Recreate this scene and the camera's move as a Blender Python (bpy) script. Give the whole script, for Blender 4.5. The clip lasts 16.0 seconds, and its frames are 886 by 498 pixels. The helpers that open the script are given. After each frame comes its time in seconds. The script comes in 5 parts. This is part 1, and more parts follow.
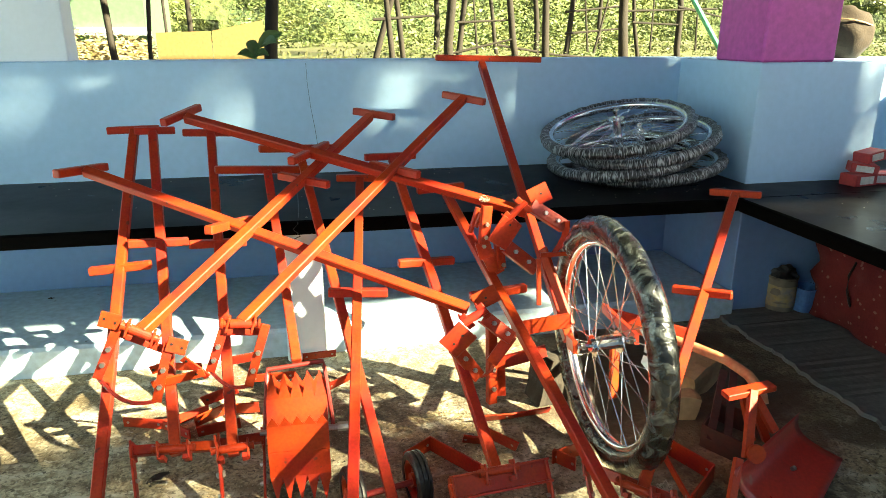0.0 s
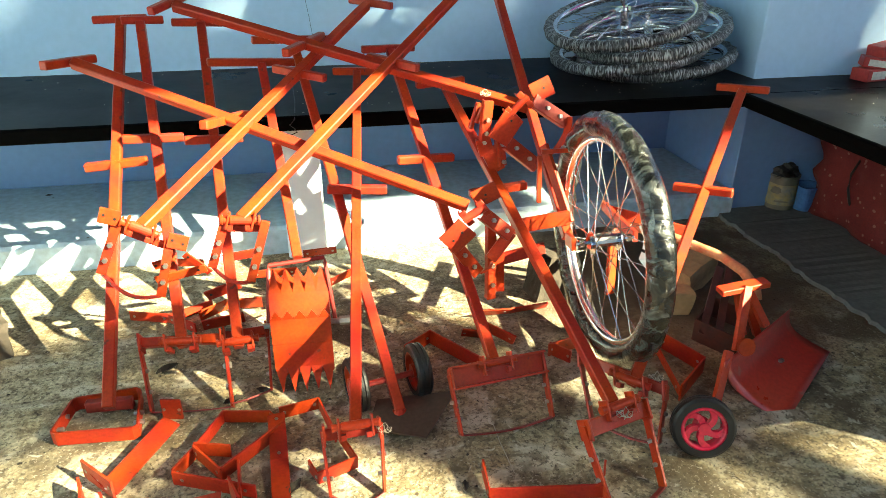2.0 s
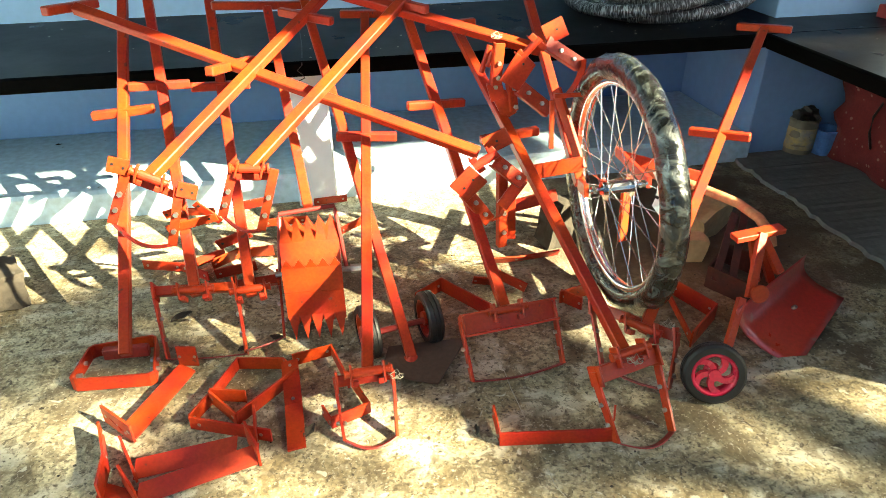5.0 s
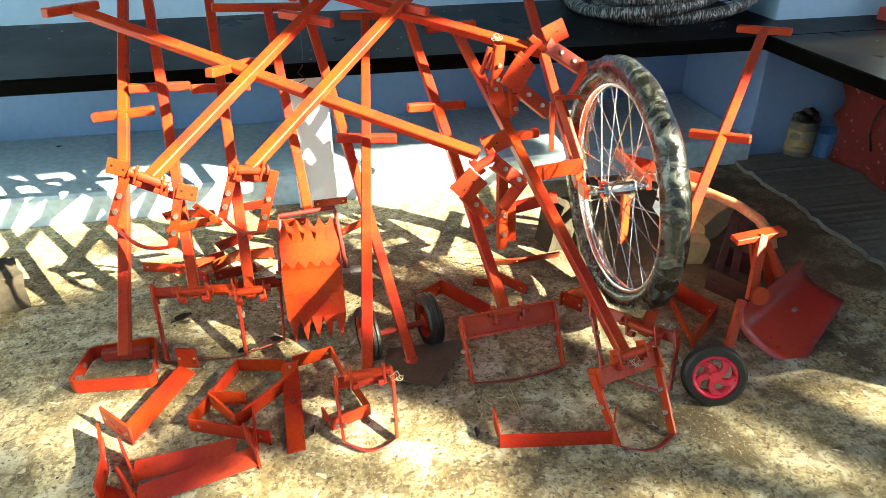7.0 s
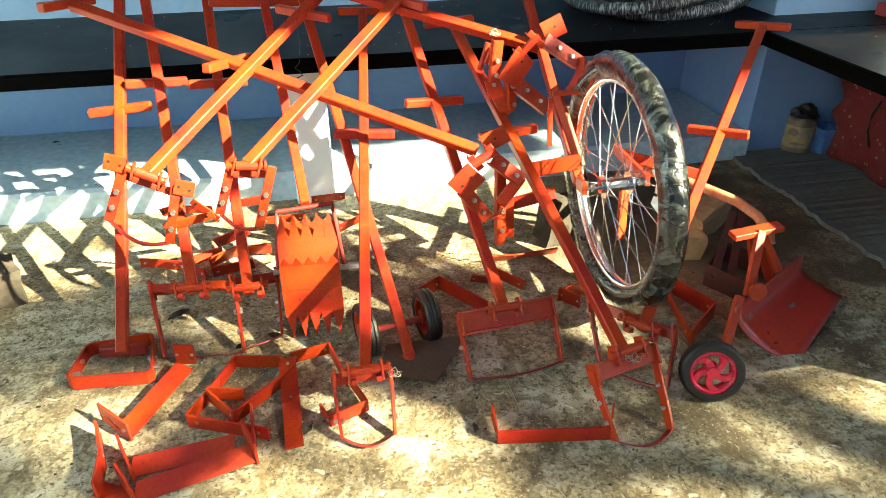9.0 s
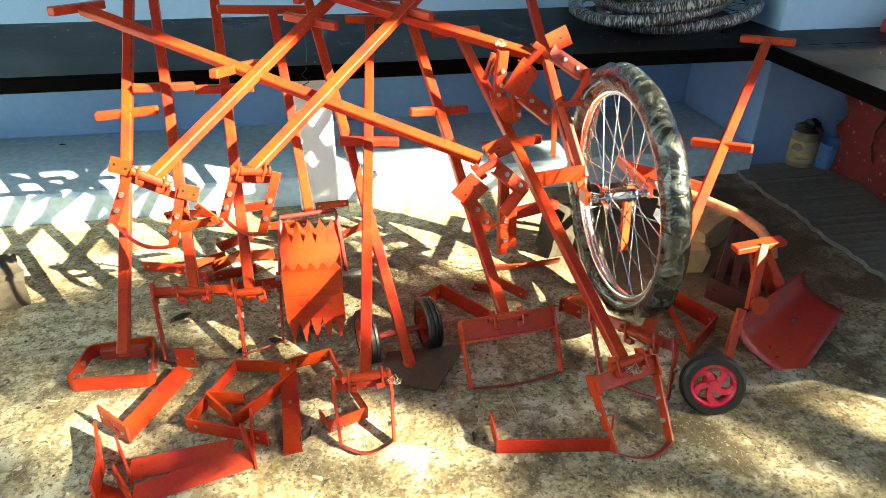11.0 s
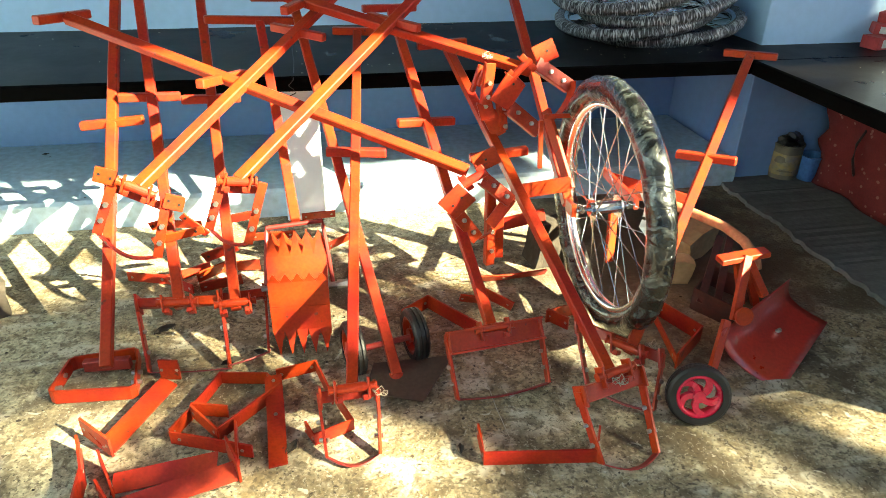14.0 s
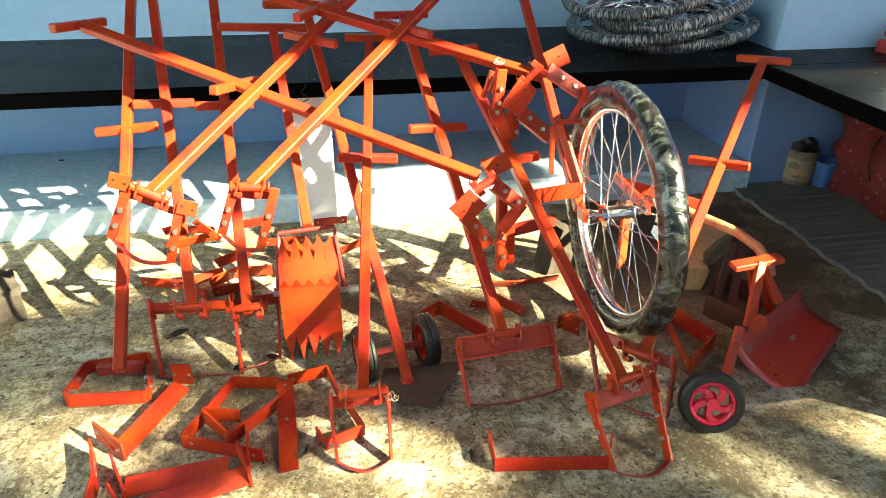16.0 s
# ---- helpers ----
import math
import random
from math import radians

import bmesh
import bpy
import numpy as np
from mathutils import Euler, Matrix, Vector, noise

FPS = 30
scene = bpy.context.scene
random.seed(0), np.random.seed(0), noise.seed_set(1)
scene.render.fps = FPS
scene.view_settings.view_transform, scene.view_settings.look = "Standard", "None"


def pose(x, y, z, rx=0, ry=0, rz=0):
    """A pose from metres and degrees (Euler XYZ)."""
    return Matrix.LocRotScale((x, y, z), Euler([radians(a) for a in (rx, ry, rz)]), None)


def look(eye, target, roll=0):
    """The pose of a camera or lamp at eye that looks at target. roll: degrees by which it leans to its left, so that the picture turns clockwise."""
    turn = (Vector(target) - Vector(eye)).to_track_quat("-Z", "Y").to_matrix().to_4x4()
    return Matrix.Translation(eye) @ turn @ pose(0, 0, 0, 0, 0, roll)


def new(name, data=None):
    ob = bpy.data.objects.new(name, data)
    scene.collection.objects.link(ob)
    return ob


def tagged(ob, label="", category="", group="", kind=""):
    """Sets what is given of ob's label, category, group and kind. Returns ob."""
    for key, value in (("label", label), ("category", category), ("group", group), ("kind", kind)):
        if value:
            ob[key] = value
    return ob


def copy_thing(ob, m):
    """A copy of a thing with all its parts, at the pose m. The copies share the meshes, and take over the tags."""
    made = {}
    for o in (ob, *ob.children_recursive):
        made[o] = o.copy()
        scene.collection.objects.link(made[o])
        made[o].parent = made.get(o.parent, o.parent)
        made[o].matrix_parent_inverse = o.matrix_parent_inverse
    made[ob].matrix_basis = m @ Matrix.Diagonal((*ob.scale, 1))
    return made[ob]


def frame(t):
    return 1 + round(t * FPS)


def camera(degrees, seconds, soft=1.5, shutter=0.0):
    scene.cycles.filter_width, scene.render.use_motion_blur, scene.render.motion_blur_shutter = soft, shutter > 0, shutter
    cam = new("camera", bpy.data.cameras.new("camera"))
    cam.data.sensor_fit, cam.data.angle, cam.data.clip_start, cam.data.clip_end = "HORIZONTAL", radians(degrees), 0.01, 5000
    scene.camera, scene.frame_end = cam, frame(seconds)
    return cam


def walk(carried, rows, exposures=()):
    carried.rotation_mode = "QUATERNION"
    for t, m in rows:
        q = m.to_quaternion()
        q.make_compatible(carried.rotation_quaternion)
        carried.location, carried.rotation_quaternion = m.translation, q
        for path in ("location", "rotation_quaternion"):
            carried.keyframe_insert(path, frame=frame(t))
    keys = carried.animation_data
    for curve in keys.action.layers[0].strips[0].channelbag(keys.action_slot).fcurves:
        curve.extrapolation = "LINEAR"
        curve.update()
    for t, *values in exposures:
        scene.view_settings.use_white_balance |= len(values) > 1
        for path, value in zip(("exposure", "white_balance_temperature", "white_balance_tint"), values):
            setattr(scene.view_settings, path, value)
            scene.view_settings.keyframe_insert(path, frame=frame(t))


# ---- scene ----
cam = camera(66.64, 16.0, soft=0.65)
# seconds, place in metres, turn in degrees
ROWS = [
    (0.0, 0.0000, 0.0000, 1.1200, 72.400, -0.000, -11.400),
    (0.5, 0.0001, -0.0004, 1.1218, 71.448, -0.131, -11.591),
    (1.0, 0.0009, -0.0001, 1.1192, 70.408, -0.261, -11.628),
    (1.5, -0.0001, 0.0021, 1.1177, 68.128, -0.271, -11.742),
    (2.0, -0.0009, 0.0051, 1.1132, 63.810, -0.143, -11.437),
    (2.5, 0.0023, 0.0097, 1.1075, 59.654, 0.351, -10.999),
    (3.0, 0.0012, 0.0103, 1.1077, 58.808, 0.692, -10.568),
    (3.5, 0.0016, 0.0139, 1.1078, 58.186, 1.151, -10.250),
    (4.0, 0.0039, 0.0139, 1.1082, 58.877, 0.889, -10.414),
    (6.5, 0.0048, 0.0153, 1.1070, 59.530, 0.545, -10.789),
    (7.0, 0.0047, 0.0153, 1.1056, 59.576, 0.561, -10.633),
    (7.5, 0.0046, 0.0164, 1.1078, 59.390, 0.465, -10.739),
    (8.0, 0.0043, 0.0154, 1.1056, 59.368, 0.418, -10.567),
    (8.5, 0.0046, 0.0165, 1.1055, 59.522, 0.340, -10.752),
    (9.0, 0.0053, 0.0174, 1.1056, 59.200, 0.498, -10.785),
    (11.5, 0.0070, 0.0123, 1.1046, 60.101, -0.547, -10.121),
    (12.0, 0.0084, 0.0149, 1.1022, 59.480, -1.138, -10.685),
    (12.5, 0.0065, 0.0132, 1.1053, 60.124, -0.511, -10.821),
    (13.0, 0.0058, 0.0129, 1.1056, 60.301, -0.530, -10.849),
    (13.5, 0.0044, 0.0131, 1.1054, 60.563, -0.702, -11.007),
    (14.0, 0.0053, 0.0132, 1.1050, 60.927, -0.862, -11.016),
    (14.5, 0.0071, 0.0157, 1.1058, 61.320, -0.734, -10.748),
    (15.0, 0.0077, 0.0141, 1.1059, 61.725, -0.796, -10.420),
    (15.5, 0.0065, 0.0114, 1.1051, 62.015, -0.590, -10.115),
    (16.0, 0.0070, 0.0116, 1.1031, 61.463, -0.445, -10.086),
]
walk(cam, [(t, pose(*p)) for t, *p in ROWS], exposures=((0.0, 3.1), (1.5, 3.25), (2.5, 3.52), (4.0, 3.52), (7.0, 3.5), (12.0, 3.52), (16.0, 3.56)))

# ---- world, sun, exposure ----
SUN_WAY = Vector((-1.35, 1.0, -1.0)).normalized()      # the way the sunlight goes
world = bpy.data.worlds.new("sky")
scene.world = world
world.use_nodes = True
wn = world.node_tree
sky = wn.nodes.new("ShaderNodeTexSky")
sky.sky_type = "NISHITA"
sky.sun_disc = False
sky.sun_elevation = math.asin(-SUN_WAY.z)
sky.sun_rotation = math.atan2(-SUN_WAY.x, -SUN_WAY.y)
wn.nodes["Background"].inputs[1].default_value = 0.024
wn.links.new(sky.outputs[0], wn.nodes["Background"].inputs[0])
sun_data = bpy.data.lights.new("sun", "SUN")
sun_data.energy, sun_data.angle, sun_data.color = 5.5, radians(0.53), (1.0, 0.92, 0.60)
sun = new("sun", sun_data)
sun.matrix_world = look((0, 0, 6), Vector((0, 0, 6)) + SUN_WAY)


# ---- materials ----
def mat(name, colour, rough=0.6, metal=0.0, second=None, scale=6.0, amount=0.5, grain=60.0, bump=0.15, spots=None, coat=0.0, vary=0.0, depth=0.004, specular=0.5, fleck=0.15):
    """A surface of two colours mixed by large blotches, with fine grain, relief and, if wanted, small dark spots."""
    m = bpy.data.materials.new(name)
    m.use_nodes = True
    t = m.node_tree
    N, L = t.nodes, t.links
    b = N["Principled BSDF"]
    b.inputs["Roughness"].default_value = rough
    b.inputs["Metallic"].default_value = metal
    b.inputs["Coat Weight"].default_value = coat
    b.inputs["Specular IOR Level"].default_value = specular
    co = N.new("ShaderNodeTexCoord")
    big = N.new("ShaderNodeTexNoise")
    big.inputs["Scale"].default_value, big.inputs["Detail"].default_value = scale, 6
    big.inputs["Roughness"].default_value = 0.62
    L.new(co.outputs["Object"], big.inputs["Vector"])
    fine = N.new("ShaderNodeTexNoise")
    fine.inputs["Scale"].default_value, fine.inputs["Detail"].default_value = grain, 4
    L.new(co.outputs["Object"], fine.inputs["Vector"])
    ramp = N.new("ShaderNodeMapRange")
    ramp.inputs[1].default_value, ramp.inputs[2].default_value = 0.38, 0.66
    ramp.inputs[4].default_value = amount
    L.new(big.outputs["Fac"], ramp.inputs[0])
    mix = N.new("ShaderNodeMix")
    mix.data_type = "RGBA"
    mix.inputs[6].default_value = (*colour, 1)
    mix.inputs[7].default_value = (*(second or [c * 0.7 for c in colour]), 1)
    L.new(ramp.outputs[0], mix.inputs[0])
    last = mix.outputs[2]
    g = N.new("ShaderNodeMapRange")
    g.inputs[1].default_value, g.inputs[2].default_value = 0.3, 0.7
    g.inputs[3].default_value, g.inputs[4].default_value = 1 - fleck * 1.2, 1 + fleck * 0.8
    L.new(fine.outputs["Fac"], g.inputs[0])
    mul = N.new("ShaderNodeMix")
    mul.data_type, mul.blend_type = "RGBA", "MULTIPLY"
    mul.inputs[0].default_value = 1
    L.new(last, mul.inputs[6])
    L.new(g.outputs[0], mul.inputs[7])
    last = mul.outputs[2]
    if spots:
        size, limit, tone = spots
        sp = N.new("ShaderNodeTexNoise")
        sp.inputs["Scale"].default_value, sp.inputs["Detail"].default_value = size, 2
        L.new(co.outputs["Object"], sp.inputs["Vector"])
        sr = N.new("ShaderNodeMapRange")
        sr.inputs[1].default_value, sr.inputs[2].default_value = limit, limit + 0.05
        L.new(sp.outputs["Fac"], sr.inputs[0])
        ms = N.new("ShaderNodeMix")
        ms.data_type = "RGBA"
        ms.inputs[7].default_value = (*tone, 1)
        L.new(sr.outputs[0], ms.inputs[0])
        L.new(last, ms.inputs[6])
        last = ms.outputs[2]
    if vary:
        info = N.new("ShaderNodeObjectInfo")
        vr = N.new("ShaderNodeMapRange")
        vr.inputs[3].default_value, vr.inputs[4].default_value = 1 - vary, 1 + vary
        L.new(info.outputs["Random"], vr.inputs[0])
        mv = N.new("ShaderNodeMix")
        mv.data_type, mv.blend_type = "RGBA", "MULTIPLY"
        mv.inputs[0].default_value = 1
        L.new(last, mv.inputs[6])
        L.new(vr.outputs[0], mv.inputs[7])
        last = mv.outputs[2]
    L.new(last, b.inputs["Base Color"])
    rr = N.new("ShaderNodeMapRange")
    rr.inputs[3].default_value, rr.inputs[4].default_value = max(0.02, rough - 0.12), min(1, rough + 0.14)
    L.new(big.outputs["Fac"], rr.inputs[0])
    L.new(rr.outputs[0], b.inputs["Roughness"])
    if bump:
        bp = N.new("ShaderNodeBump")
        bp.inputs["Strength"].default_value, bp.inputs["Distance"].default_value = bump, depth
        L.new(fine.outputs["Fac"], bp.inputs["Height"])
        L.new(bp.outputs[0], b.inputs["Normal"])
    return m


RED = mat("red_enamel", (0.37, 0.038, 0.005), 0.4, second=(0.31, 0.011, 0.010), scale=7, amount=0.85, grain=140, bump=0.12, spots=(38, 0.70, (0.14, 0.03, 0.02)), vary=0.12, specular=0.28)
DARK_RED = mat("dull_red_paint", (0.26, 0.018, 0.012), 0.5, second=(0.15, 0.016, 0.012), scale=12, grain=120, bump=0.2, spots=(45, 0.68, (0.07, 0.03, 0.02)), vary=0.12)
OLD_STEEL = mat("brown_grey_steel", (0.10, 0.075, 0.055), 0.5, 0.4, second=(0.06, 0.045, 0.035), scale=8, grain=90, bump=0.2)
STEEL = mat("bare_steel", (0.45, 0.43, 0.40), 0.38, 0.9, second=(0.25, 0.2, 0.16), scale=20, grain=200, bump=0.1)
CHROME = mat("chrome_wire", (0.82, 0.82, 0.83), 0.2, 1.0, second=(0.6, 0.6, 0.6), scale=30, grain=200, bump=0.0)
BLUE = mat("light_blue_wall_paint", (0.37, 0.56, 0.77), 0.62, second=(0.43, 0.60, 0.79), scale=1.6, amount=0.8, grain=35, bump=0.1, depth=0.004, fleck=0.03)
# on the wall foot this deeper blue carries the shade below the bench
DEEP_BLUE = mat("deep_blue_wall", (0.16, 0.29, 0.55), 0.6, second=(0.20, 0.34, 0.58), scale=2.0, grain=35, bump=0.12, fleck=0.04)
# dark grey for the unseen roof parts, chosen to cut bounced light
SOFFIT_DARK = mat("dark_grey_soffit", (0.07, 0.075, 0.085), 0.85, second=(0.05, 0.05, 0.055), scale=2.5, grain=40, bump=0.2)
PLINTH = mat("pale_blue_plinth_paint", (0.42, 0.58, 0.70), 0.6, second=(0.52, 0.62, 0.68), scale=3, grain=40, bump=0.2, spots=(28, 0.72, (0.12, 0.12, 0.12)))
WHITE = mat("white_paint", (0.72, 0.77, 0.82), 0.6, second=(0.66, 0.70, 0.75), scale=4, grain=50, bump=0.04, fleck=0.02)
PURPLE = mat("magenta_pillar_paint", (0.48, 0.065, 0.35), 0.55, second=(0.44, 0.06, 0.33), scale=3, grain=40, bump=0.05)
GRANITE = mat("black_polished_stone", (0.0022, 0.0022, 0.0022), 0.3, second=(0.006, 0.0055, 0.005), scale=5, amount=0.8, grain=90, bump=0.03, spots=(75, 0.73, (0.03, 0.03, 0.027)), specular=0.03, fleck=0.4)
NEAR_BLACK = mat("near_black_rough", (0.002, 0.002, 0.002), 0.8, second=(0.003, 0.003, 0.0025), scale=14, amount=0.7, grain=60, bump=0.4, specular=0.02)


def floor_material():
    """Worn concrete: pale dusty wear over brown stains, dark specks and pits."""
    m = mat("worn_concrete_floor", (0.25, 0.185, 0.095), 0.8, second=(0.46, 0.41, 0.28), scale=2.2, amount=1.0, grain=110, bump=0.7, depth=0.006, fleck=0.4)
    t = m.node_tree
    N, L = t.nodes, t.links
    b = N["Principled BSDF"]
    last = b.inputs["Base Color"].links[0].from_socket
    co = N.new("ShaderNodeTexCoord")

    def layer(last, size, lo, hi, tone, most, detail, stretch=(1, 1, 1), kind="noise"):
        mp = N.new("ShaderNodeMapping")
        mp.inputs["Scale"].default_value = stretch
        L.new(co.outputs["Object"], mp.inputs["Vector"])
        if kind == "noise":
            n = N.new("ShaderNodeTexNoise")
            n.inputs["Detail"].default_value = detail
            n.inputs["Distortion"].default_value = 0.6
            out = n.outputs["Fac"]
        else:
            n = N.new("ShaderNodeTexVoronoi")
            out = n.outputs["Distance"]
        n.inputs["Scale"].default_value = size
        L.new(mp.outputs[0], n.inputs["Vector"])
        r = N.new("ShaderNodeMapRange")
        r.inputs[1].default_value, r.inputs[2].default_value, r.inputs[4].default_value = lo, hi, most
        L.new(out, r.inputs[0])
        x = N.new("ShaderNodeMix")
        x.data_type = "RGBA"
        x.inputs[7].default_value = (*tone, 1)
        L.new(r.outputs[0], x.inputs[0])
        L.new(last, x.inputs[6])
        return x.outputs[2]

    last = layer(last, 7, 0.50, 0.64, (0.50, 0.46, 0.36), 0.85, 10, (1.0, 1.6, 1))
    last = layer(last, 13, 0.53, 0.61, (0.13, 0.09, 0.04), 0.6, 10, (1.4, 1.0, 1))
    last = layer(last, 4.5, 0.52, 0.62, (0.07, 0.05, 0.025), 0.85, 12)
    last = layer(last, 16, 0.54, 0.66, (0.14, 0.105, 0.055), 0.55, 9, (0.2, 2.2, 1))
    last = layer(last, 28, 0.55, 0.63, (0.09, 0.065, 0.035), 0.65, 6)
    last = layer(last, 90, 0.55, 0.63, (0.06, 0.045, 0.025), 0.65, 4)
    last = layer(last, 60, 0.14, 0.08, (0.04, 0.028, 0.016), 0.85, 2, kind="cells")
    last = layer(last, 42, 0.645, 0.69, (0.045, 0.032, 0.02), 0.85, 3, (1.0, 1.3, 1))
    last = layer(last, 30, 0.65, 0.70, (0.56, 0.52, 0.42), 0.7, 4)
    last = layer(last, 130, 0.60, 0.68, (0.50, 0.45, 0.35), 0.5, 3)
    # trodden brown dirt round the plough and the foot of the wheel
    far = N.new("ShaderNodeVectorMath")
    far.operation = "DISTANCE"
    far.inputs[1].default_value = (1.2, 1.88, 0)
    L.new(co.outputs["Object"], far.inputs[0])
    n = N.new("ShaderNodeTexNoise")
    n.inputs["Scale"].default_value, n.inputs["Detail"].default_value = 5.0, 9
    L.new(co.outputs["Object"], n.inputs["Vector"])
    add = N.new("ShaderNodeMath")
    add.operation = "MULTIPLY_ADD"
    add.inputs[1].default_value = 1.3
    L.new(n.outputs["Fac"], add.inputs[0])
    L.new(far.outputs["Value"], add.inputs[2])
    r = N.new("ShaderNodeMapRange")
    r.inputs[1].default_value, r.inputs[2].default_value, r.inputs[4].default_value = 1.38, 0.95, 0.92
    L.new(add.outputs[0], r.inputs[0])
    x = N.new("ShaderNodeMix")
    x.data_type = "RGBA"
    x.inputs[7].default_value = (0.080, 0.056, 0.034, 1)
    L.new(r.outputs[0], x.inputs[0])
    L.new(last, x.inputs[6])
    L.new(x.outputs[2], b.inputs["Base Color"])
    return m


FLOOR = floor_material()
CEMENT = mat("grey_cement", (0.12, 0.125, 0.12), 0.85, second=(0.19, 0.195, 0.185), scale=4, grain=50, bump=0.3)
RUBBER = mat("black_rubber", (0.005, 0.005, 0.0055), 0.5, second=(0.010, 0.010, 0.010), scale=14, grain=90, bump=0.2)


def crinkled(m, ribs, across, low, high, tone, most):
    """Pale folds of stretched plastic that run across the tube of a tyre."""
    N, L = m.node_tree.nodes, m.node_tree.links
    b = N["Principled BSDF"]
    last = b.inputs["Base Color"].links[0].from_socket
    co = N.new("ShaderNodeTexCoord")
    turn = N.new("ShaderNodeTexGradient")
    turn.gradient_type = "RADIAL"
    L.new(co.outputs["Object"], turn.inputs[0])
    split = N.new("ShaderNodeSeparateXYZ")
    L.new(co.outputs["Object"], split.inputs[0])
    flat = N.new("ShaderNodeVectorMath")
    flat.operation = "LENGTH"
    L.new(co.outputs["Object"], flat.inputs[0])
    join = N.new("ShaderNodeCombineXYZ")
    for k, (src, by) in enumerate(((turn.outputs[1], ribs), (split.outputs[2], across), (flat.outputs["Value"], across))):
        mul = N.new("ShaderNodeMath")
        mul.operation = "MULTIPLY"
        mul.inputs[1].default_value = by
        L.new(src, mul.inputs[0])
        L.new(mul.outputs[0], join.inputs[k])
    n = N.new("ShaderNodeTexNoise")
    n.inputs["Scale"].default_value, n.inputs["Detail"].default_value, n.inputs["Distortion"].default_value = 1.0, 6, 1.6
    L.new(join.outputs[0], n.inputs["Vector"])
    r = N.new("ShaderNodeMapRange")
    r.inputs[1].default_value, r.inputs[2].default_value, r.inputs[4].default_value = low, high, most
    L.new(n.outputs["Fac"], r.inputs[0])
    x = N.new("ShaderNodeMix")
    x.data_type = "RGBA"
    x.inputs[7].default_value = (*tone, 1)
    L.new(r.outputs[0], x.inputs[0])
    L.new(last, x.inputs[6])
    L.new(x.outputs[2], b.inputs["Base Color"])
    bp = N.new("ShaderNodeBump")
    bp.inputs["Strength"].default_value, bp.inputs["Distance"].default_value = 0.9, 0.012
    L.new(n.outputs["Fac"], bp.inputs["Height"])
    L.new(bp.outputs[0], b.inputs["Normal"])
    return m


# the pale folds are brightened so their colour also carries white glints
WRAP_PALE = crinkled(mat("pale_plastic_wrap", (0.006, 0.006, 0.006), 0.3, second=(0.02, 0.02, 0.02), scale=14, grain=48, bump=0.2, coat=0.4), 240, 22, 0.49, 0.62, (0.46, 0.48, 0.48), 0.85)
WRAP = crinkled(mat("clear_plastic_wrap", (0.004, 0.0045, 0.0045), 0.25, second=(0.02, 0.022, 0.02), scale=12, grain=26, bump=0.2, coat=0.5), 42, 15, 0.50, 0.80, (0.17, 0.19, 0.18), 0.8)
TWINE = mat("pale_twine", (0.36, 0.32, 0.25), 0.8, grain=150, bump=0.2)
WOOD = mat("weathered_wood", (0.42, 0.28, 0.14), 0.7, second=(0.28, 0.17, 0.08), scale=7, grain=50, bump=0.3)
BARK = mat("grey_brown_bark", (0.022, 0.017, 0.011), 0.9, second=(0.05, 0.038, 0.026), scale=6, grain=40, bump=0.6, depth=0.01)
LEAF = mat("green_leaf", (0.07, 0.14, 0.025), 0.55, second=(0.14, 0.2, 0.04), scale=3, grain=20, bump=0.0)
SCRUB = mat("scrub_ground", (0.075, 0.095, 0.022), 0.9, second=(0.14, 0.12, 0.055), scale=0.8, amount=1.0, grain=8, bump=0.5, depth=0.05)
SCRUB_LEAF = mat("dry_grass", (0.085, 0.10, 0.022), 0.8, second=(0.15, 0.14, 0.05), scale=2, amount=1.0, grain=10, bump=0)
# clumps of an added, unseen crown that breaks up the sunlight: the place that each one shades, half width, half height,
# leaves
SHADE = (
    (-0.50, 1.48, 0.12, 0.30, 0.11, 220), (-0.15, 1.22, 0.04, 0.2, 0.07, 75), (-0.85, 1.15, 0.0, 0.24, 0.09, 120), (-0.8, 0.8, 0.0, 0.28, 0.08, 20), (0.30, 1.30, 0.08, 0.2, 0.11, 240), (0.60, 1.12, 0.13, 0.19, 0.12, 210), (0.45, 0.95, 0.0, 0.2, 0.06, 60),
    (0.92, 0.93, 0.0, 0.4, 0.2, 150), (0.1, 0.8, 0.0, 0.35, 0.06, 30), (-0.36, 1.06, 0.02, 0.2, 0.06, 65), (-0.05, 1.5, 0.08, 0.09, 0.05, 24), (-0.5, 0.75, 0.0, 0.3, 0.05, 20), (0.1, 0.95, 0.0, 0.5, 0.1, 35), (-0.3, 0.85, 0.0, 0.45, 0.1, 12),
    (-1.0, 2.92, 0.80, 0.55, 0.28, 800), (0.04, 2.92, 0.75, 0.15, 0.25, 90), (0.0, 2.92, 0.98, 0.35, 0.07, 160), (0.68, 2.92, 0.85, 0.14, 0.2, 130), (1.4, 2.92, 0.8, 0.4, 0.3, 420), (0.3, 2.92, 0.78, 1.1, 0.3, 850),
    (2.2, 2.35, 0.85, 0.3, 0.28, 200), (1.05, 2.5, 0.52, 0.55, 0.1, 300),
    (0.46, 1.6, 0, 0.1, 0.07, 34), (0.575, 2.5, 0, 0.17, 0.1, 170), (-2.325, 1.5, 0, 0.65, 0.35, 900), (0.362, 0.25, 0, 0.32, 0.2, 260), (1.268, 0.35, 0, 0.32, 0.2, 260))

